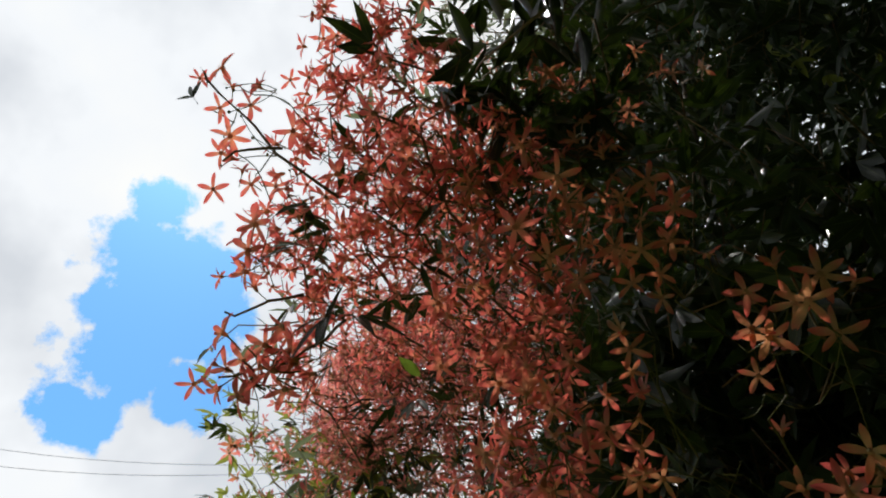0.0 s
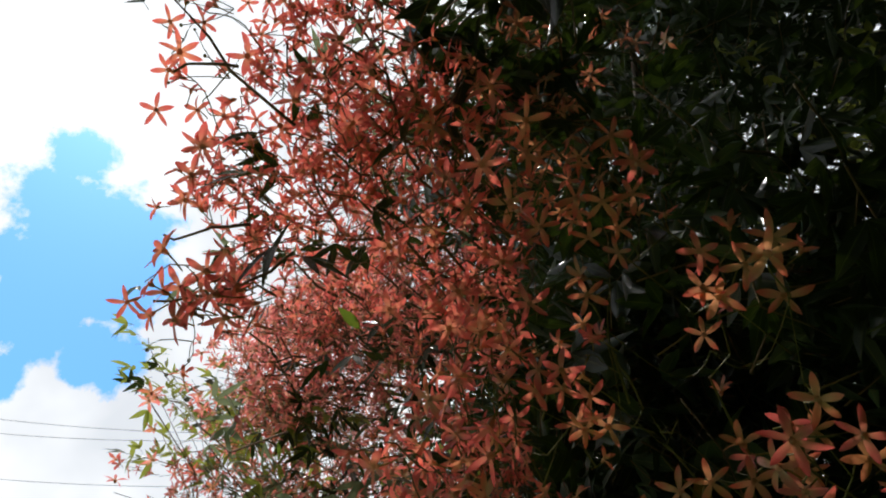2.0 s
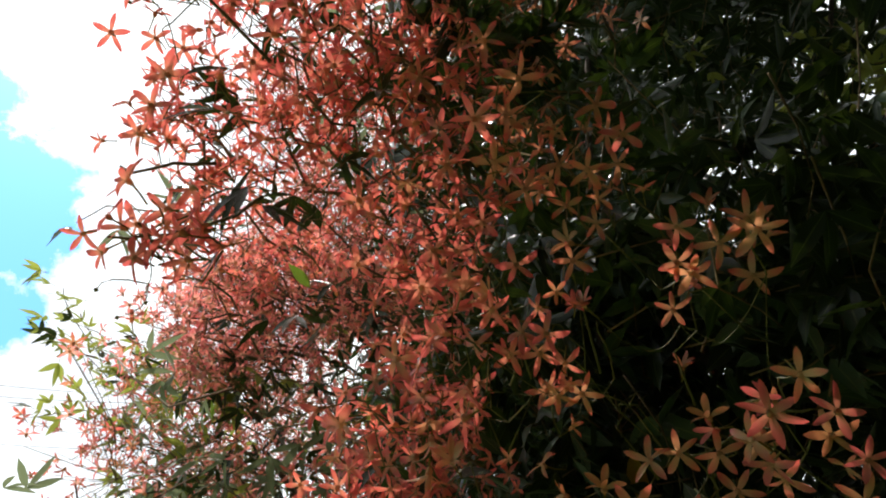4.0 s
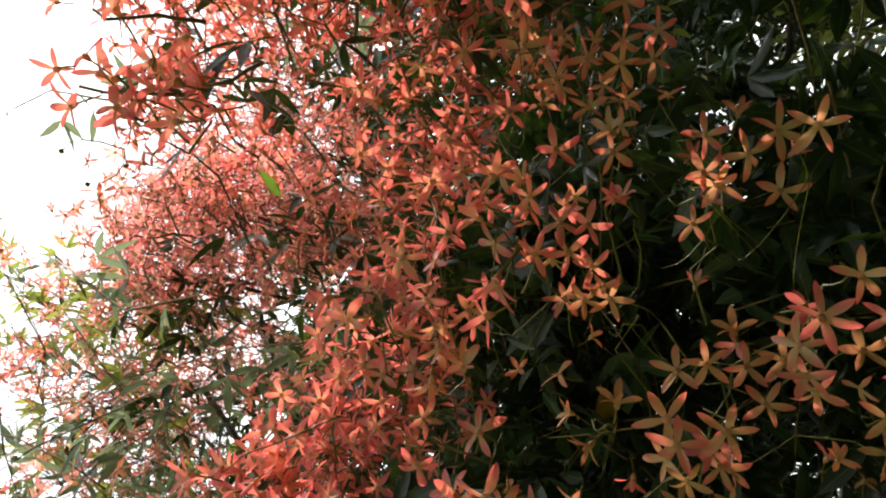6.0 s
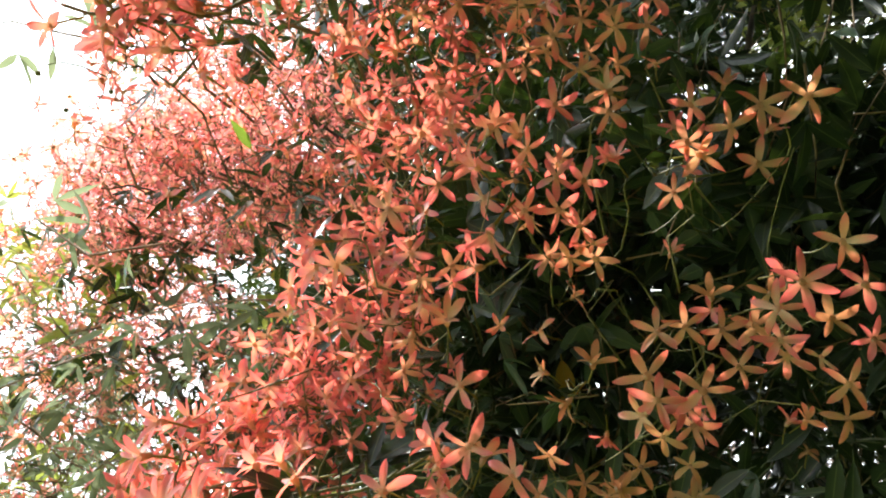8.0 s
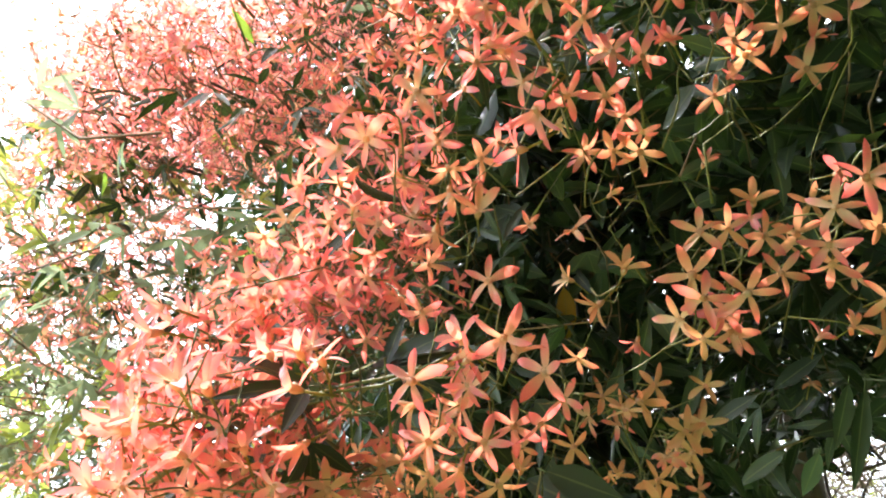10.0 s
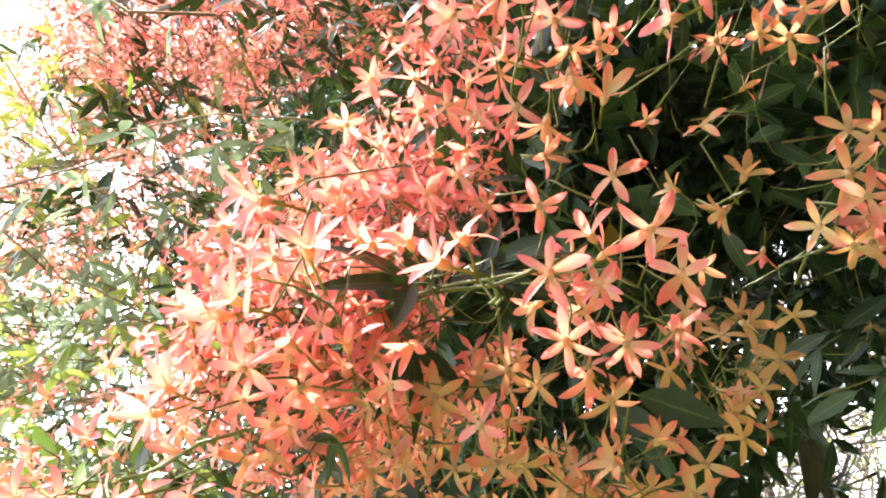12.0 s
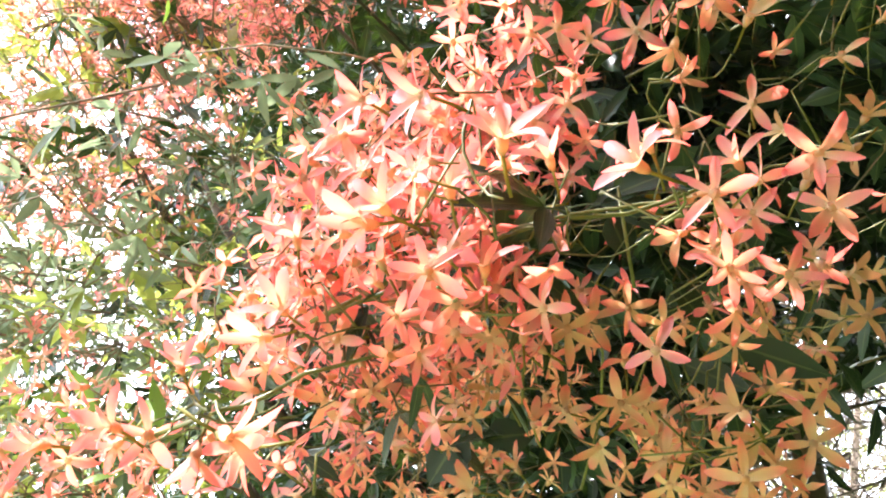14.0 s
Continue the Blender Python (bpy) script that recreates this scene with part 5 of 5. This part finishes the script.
fill_spray(-0.092, 0.741, 2.035, 0.048, 13, "glare_coral")
fill_spray(-0.081, 0.851, 2.166, 0.048, 13, "glare_coral")
fill_spray(0.001, 0.709, 1.985, 0.048, 13, "glare_coral")
# a leafy young branch at the open edge, with a few flowers
for x, y, z in [(-0.420, 1.085, 2.222), (-0.405, 1.097, 2.213), (-0.409, 1.106, 2.195), (-0.360, 1.123, 2.198), (-0.368, 1.133, 2.175), (-0.403, 1.127, 2.161), (-0.401, 1.140, 2.139), (-0.385, 1.138, 2.155), (-0.371, 1.151, 2.139), (-0.386, 1.154, 2.123), (-0.349, 1.162, 2.132), (-0.329, 1.170, 2.129), (-0.312, 1.164, 2.152), (-0.289, 1.164, 2.165), (-0.280, 1.159, 2.179), (-0.294, 1.180, 2.131), (-0.277, 1.190, 2.120), (-0.304, 1.189, 2.107), (-0.261, 1.187, 2.136), (-0.315, 1.193, 2.091), (-0.249, 1.201, 2.110), (-0.285, 1.198, 2.098), (-0.338, 1.193, 2.074), (-0.326, 1.204, 2.056), (-0.341, 1.206, 2.041), (-0.382, 1.193, 2.038), (-0.243, 1.180, 2.157), (-0.229, 1.198, 2.128), (-0.267, 1.172, 2.161)]:
    for k in range(random.choice((1, 1, 2))):
        mass_leaf(Vector((x, y, z)) + gauss3(0.004), Vector((-0.75, -0.15, 0.25)) + gauss3(0.55), random.uniform(0.028, 0.040), random.choice((fresh_mass, fresh_mass, leaf_mass)), 5)
side_sprig([(-0.395, 1.103, 2.210), (-0.386, 1.118, 2.190), (-0.367, 1.137, 2.169), (-0.342, 1.156, 2.150), (-0.305, 1.175, 2.135), (-0.256, 1.193, 2.124)])
side_sprig([(-0.393, 1.193, 2.029), (-0.357, 1.199, 2.045), (-0.308, 1.209, 2.058), (-0.253, 1.215, 2.077)])
side_sprig([(-0.332, 1.160, 2.148), (-0.354, 1.142, 2.169), (-0.364, 1.130, 2.183)])
for x, y, z in [(-0.403, 1.191, 2.024), (-0.388, 1.199, 2.017), (-0.409, 1.187, 2.029), (-0.374, 1.203, 2.021), (-0.312, 1.217, 2.034), (-0.297, 1.225, 2.025), (-0.291, 1.222, 2.038), (-0.304, 1.227, 2.014), (-0.283, 1.230, 2.022), (-0.272, 1.216, 2.065), (-0.256, 1.223, 2.058), (-0.249, 1.212, 2.086), (-0.273, 1.204, 2.091), (-0.233, 1.211, 2.098), (-0.245, 1.237, 2.027), (-0.267, 1.238, 2.010)]:
    twig_mass.tube([Vector((x, y, z)) + Vector((0.03, 0.02, 0.004)) + gauss3(0.004), mass_flower(Vector((x, y, z)), "coral", random.uniform(0.0125, 0.0150), True)], 0.0005, 0.0004, 4)
# dark leafy shoots between the sprays of the upper part
for x, y, z in [(0.033, 0.344, 2.026), (0.058, 0.343, 2.060), (0.071, 0.376, 2.038), (0.098, 0.367, 2.076), (0.092, 0.401, 2.004), (0.133, 0.412, 2.038), (0.145, 0.381, 2.106), (0.064, 0.386, 1.994), (0.046, 0.380, 2.025), (0.122, 0.397, 2.077), (0.173, 0.406, 2.082), (0.166, 0.432, 2.039), (0.080, 0.317, 2.084), (0.126, 0.320, 2.120), (0.036, 0.311, 2.079)]:
    for k in range(2):
        shoot(Vector((x, y, z)) + gauss3(0.03), gauss3(1), 5, random.uniform(0.032, 0.045), leaf_mass, 4)
# sunlit young leaves beyond the shaded side
for x, y, z in [(0.73, 0.75, 2.46), (0.74, 0.60, 2.27), (0.65, 0.86, 2.34), (0.83, 0.91, 2.33), (1.02, 0.63, 2.50), (0.89, 0.95, 2.63), (0.98, 0.81, 2.46), (0.77, 0.94, 2.49), (0.83, 0.69, 2.83), (1.04, 0.87, 2.55), (0.94, 0.73, 2.28), (1.13, 0.69, 2.63), (0.75, 0.44, 2.40), (0.81, 0.90, 2.33), (0.87, 0.61, 2.54), (0.83, 0.71, 2.59), (1.02, 0.84, 2.39), (1.26, 0.79, 2.46), (1.00, 0.62, 2.72), (1.08, 0.69, 2.30), (1.01, 0.62, 2.69), (0.68, 0.53, 2.37), (0.84, 0.63, 2.14), (0.79, 0.53, 2.34), (0.97, 0.95, 2.56), (0.57, 0.73, 2.33), (1.05, 0.67, 2.66), (1.22, 0.66, 2.59), (0.75, 0.65, 2.69), (0.61, 0.71, 2.61), (0.66, 0.49, 2.38), (1.13, 0.63, 2.67), (0.94, 0.55, 2.45), (0.93, 0.76, 2.47), (1.08, 0.83, 2.60), (0.94, 0.73, 2.60), (0.90, 0.83, 2.80), (0.68, 0.59, 2.28), (0.66, 0.63, 2.29), (0.74, 0.60, 2.27), (0.97, 0.70, 2.55), (0.94, 0.87, 2.52), (0.66, 0.74, 2.77), (0.93, 0.50, 2.48), (0.81, 0.60, 2.48), (0.81, 0.74, 2.60)]:
    shoot(Vector((x, y, z)), gauss3(1), 5, 0.045, fresh_mass, 4)
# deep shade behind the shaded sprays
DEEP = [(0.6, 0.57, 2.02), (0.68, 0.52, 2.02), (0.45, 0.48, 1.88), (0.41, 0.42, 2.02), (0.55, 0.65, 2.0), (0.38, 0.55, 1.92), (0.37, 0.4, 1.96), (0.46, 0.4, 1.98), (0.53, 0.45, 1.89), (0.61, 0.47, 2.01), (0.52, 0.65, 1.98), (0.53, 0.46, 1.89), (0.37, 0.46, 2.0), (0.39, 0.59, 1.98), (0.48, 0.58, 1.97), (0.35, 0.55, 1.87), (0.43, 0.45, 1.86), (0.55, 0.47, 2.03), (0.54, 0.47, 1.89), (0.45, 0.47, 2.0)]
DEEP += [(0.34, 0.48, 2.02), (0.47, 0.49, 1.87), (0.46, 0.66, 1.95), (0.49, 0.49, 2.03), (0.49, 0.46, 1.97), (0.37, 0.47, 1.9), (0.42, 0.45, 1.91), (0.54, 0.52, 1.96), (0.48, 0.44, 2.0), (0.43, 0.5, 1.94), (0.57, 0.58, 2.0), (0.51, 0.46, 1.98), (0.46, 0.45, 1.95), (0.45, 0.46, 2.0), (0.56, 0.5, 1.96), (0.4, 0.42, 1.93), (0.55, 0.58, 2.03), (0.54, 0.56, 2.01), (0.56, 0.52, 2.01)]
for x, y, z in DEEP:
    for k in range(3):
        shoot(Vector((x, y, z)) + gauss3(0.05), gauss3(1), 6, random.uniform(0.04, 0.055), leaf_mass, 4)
# leaves that close the gaps low in the middle
for x, y, z in [(0.27, 0.68, 1.92), (0.39, 0.67, 2.10), (0.42, 0.69, 2.08), (0.32, 0.67, 2.07), (0.43, 0.85, 1.99), (0.20, 0.68, 1.95), (0.37, 0.89, 1.79), (0.45, 0.83, 2.02), (0.26, 0.87, 2.05), (0.31, 0.65, 1.89), (0.24, 0.72, 2.00), (0.47, 0.82, 2.11), (0.38, 0.65, 2.05), (0.30, 0.70, 2.08), (0.43, 0.71, 2.08), (0.31, 1.00, 1.97), (0.19, 0.63, 2.01), (0.26, 0.60, 2.00), (0.34, 0.84, 1.78), (0.26, 0.71, 1.83), (0.36, 0.77, 2.07), (0.43, 0.68, 2.09), (0.31, 0.67, 2.01), (0.37, 0.69, 1.72), (0.35, 0.76, 1.75), (0.32, 0.67, 2.06), (0.44, 0.89, 1.94), (0.28, 0.94, 2.06), (0.35, 0.76, 1.94), (0.35, 0.62, 1.83), (0.39, 0.73, 1.98), (0.25, 0.78, 1.93), (0.20, 0.74, 1.84), (0.43, 0.75, 2.16), (0.46, 0.83, 1.96), (0.29, 0.85, 1.84), (0.28, 0.86, 1.76), (0.31, 0.83, 1.79), (0.43, 0.82, 2.12), (0.32, 0.88, 2.21), (0.36, 1.07, 1.82), (0.26, 0.59, 2.00), (0.29, 0.86, 2.00), (0.36, 0.63, 1.91), (0.27, 0.62, 1.97), (0.29, 0.69, 1.81), (0.39, 0.93, 1.90), (0.28, 0.76, 1.77), (0.48, 0.94, 1.88), (0.25, 0.61, 1.98), (0.36, 0.78, 2.08), (0.22, 0.80, 1.81), (0.20, 0.79, 2.05), (0.30, 0.69, 1.92), (0.36, 0.88, 1.78), (0.51, 0.78, 2.20), (0.44, 0.78, 1.92), (0.29, 0.72, 1.75), (0.34, 0.74, 1.89), (0.32, 0.69, 1.80)]:
    for k in range(3):
        shoot(Vector((x, y, z)) + gauss3(0.04), gauss3(1), 6, random.uniform(0.045, 0.058), leaf_mass, 4)
random.seed(14)
crown()
part("blossom", flower_mass.mesh("blossom", PETAL_MASS["coral"]), bush, "massed coral red blossom", "stuff")
part("pale_blossom", peach_mass.mesh("pale_blossom", PETAL_MASS["peach"]), bush, "massed peach orange blossom", "stuff")
part("pink_blossom", glare_mass.mesh("pink_blossom", PETAL_MASS["glare_coral"]), bush, "massed coral blossom, backlight and glare put into its colour", "stuff")
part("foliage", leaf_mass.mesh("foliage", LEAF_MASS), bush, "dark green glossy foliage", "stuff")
part("young_foliage", lit_leaf_mass.mesh("young_foliage", LIT_LEAF_MASS), bush, "light green foliage, sky glare and sheen put into its colour", "stuff")
part("fresh_foliage", fresh_mass.mesh("fresh_foliage", FRESH_MASS), bush, "yellow-green fresh shoot leaves", "stuff")
part("twiggery", twig_mass.mesh("twiggery", TWIG), bush, "thin twigs of the crown", "stuff")

# ---- ground, cables, distance ----


def ground():
    s = Soup()
    n, size = 40, 2000.0
    axis = [math.copysign(abs(k / (n / 2) - 1) ** 3, k - n / 2) * size for k in range(n + 1)]
    verts = [(x, y, 0.04 * noise.noise((x * 0.3, y * 0.3, 0)) - 0.02) for y in axis for x in axis]
    faces = [(j * (n + 1) + i, j * (n + 1) + i + 1, (j + 1) * (n + 1) + i + 1, (j + 1) * (n + 1) + i) for j in range(n) for i in range(n)]
    s.add(verts, faces, 0)
    tagged(new("ground", s.mesh("ground", GRASS)), "grassy garden ground under the bush", "ground", kind="structure")


def power_cable(a, b, c):
    """A hanging cable through three points of its span, drawn on to both sides."""
    s = Soup()
    a, b, c = Vector(a), Vector(b), Vector(c)
    pts = []
    for k in range(41):
        u = -1.5 + k * 0.11
        pts.append(a * ((1 - u) * (1 - 2 * u)) + b * (4 * u * (1 - u)) + c * (u * (2 * u - 1)))
    s.tube(pts, 0.0075, 0.0075, 5)
    tagged(new("power_cable", s.mesh("power_cable", CABLE)), "thin dark overhead power cable against the sky", "cable", "overhead cables")


ground()
power_cable((-12.24, 16.72, 9.15), (-9.42, 18.27, 9.59), (-6.02, 19.43, 10.15))
power_cable((-12.17, 16.93, 8.78), (-9.37, 18.43, 9.29), (-5.99, 19.53, 9.93))
power_cable((-9.73, 18.64, 8.16), (-7.72, 19.45, 8.48), (-5.43, 20.09, 8.84))


def garden_tree(x, y, height):
    """A small sunlit tree beyond the garden: trunk, limbs and a ragged crown of leaf clumps."""
    tree = tagged(new("garden_tree"), "sunlit yellow-green tree far beyond the bush", "tree")
    tree.location = (x, y, 0)
    trunk = Soup()
    trunk.tube([(0, 0, 0), (0.05, 0, height * 0.25), (0, 0.05, height * 0.5), (0.1, 0, height * 0.75)], 0.14, 0.05, 9)
    part("trunk", trunk.mesh("trunk", BARK), tree)
    crown_soup = Soup()
    for k in range(9):
        a = k * 2.4
        tip = Vector((height * 0.32 * math.cos(a), height * 0.32 * math.sin(a), height * random.uniform(0.5, 0.9)))
        limb = Soup()
        limb.tube([(0.03, 0, height * 0.42), tip * 0.5 + Vector((0, 0, height * 0.25)), tip], 0.04, 0.012, 6)
        part("limb", limb.mesh("limb", BARK), tree)
        for j in range(240):
            q = tip + gauss3(height * 0.10)
            mass_leaf(q, gauss3(1), random.uniform(0.09, 0.15), crown_soup, 2)
    part("crown", crown_soup.mesh("crown", FRESH_MASS), tree, kind="stuff")


random.seed(21)
garden_tree(0.6, 15.0, 4.6)
garden_tree(-2.6, 17.0, 4.2)
garden_tree(13.0, 8.0, 5.0)


def dead_shrub():
    """A dead shrub in the sun beyond the bush: several bare stems, brushwood and curled leaves."""
    shrub = tagged(new("dead_shrub"), "dead leafless shrub of pale beige twigs in sunlight", "shrub")
    base = Vector((2.3, 1.75, 0))
    for k in range(7):
        a = k * 0.9
        top = base + Vector((0.75 * math.cos(a), 0.75 * math.sin(a), random.uniform(2.2, 3.0)))
        mid = base.lerp(top, 0.5) + gauss3(0.08)
        stem = Soup()
        stem.tube([base + gauss3(0.05) * 0.6, base.lerp(mid, 0.5) + gauss3(0.04), mid, mid.lerp(top, 0.5) + gauss3(0.05), top], random.uniform(0.018, 0.03), 0.006, 7)
        part("stem", stem.mesh("stem", PALE_BARK), shrub)
    twigs, litter = Soup(), Soup()
    for k in range(5200):
        p = Vector((random.uniform(-1.0, 1.0), random.uniform(-1.0, 1.0), random.uniform(-1.0, 1.0)))
        if p.length > 1:
            continue
        p = Vector((2.3 + p.x * 0.85, 1.7 + p.y * 0.85, 2.0 + p.z * 1.15))
        d = Vector((random.gauss(0, 0.6), random.gauss(0, 0.6), random.gauss(0.25, 0.6))).normalized()
        n = random.uniform(0.12, 0.45)
        twigs.tube([p, p + d * n * 0.5 + gauss3(0.025), p + d * n + gauss3(0.04)], random.uniform(0.0018, 0.0055), 0.001, 3)
        if k % 4 == 0:
            mass_leaf(p + d * n, gauss3(1), random.uniform(0.025, 0.05), litter, 3)
    part("brushwood", twigs.mesh("brushwood", DRY_TWIG), shrub, "tangle of thin beige dead twigs", "stuff")
    part("dead_leaves", litter.mesh("dead_leaves", DRY_TWIG), shrub, "curled pale dead leaves", "stuff")


random.seed(22)
dead_shrub()
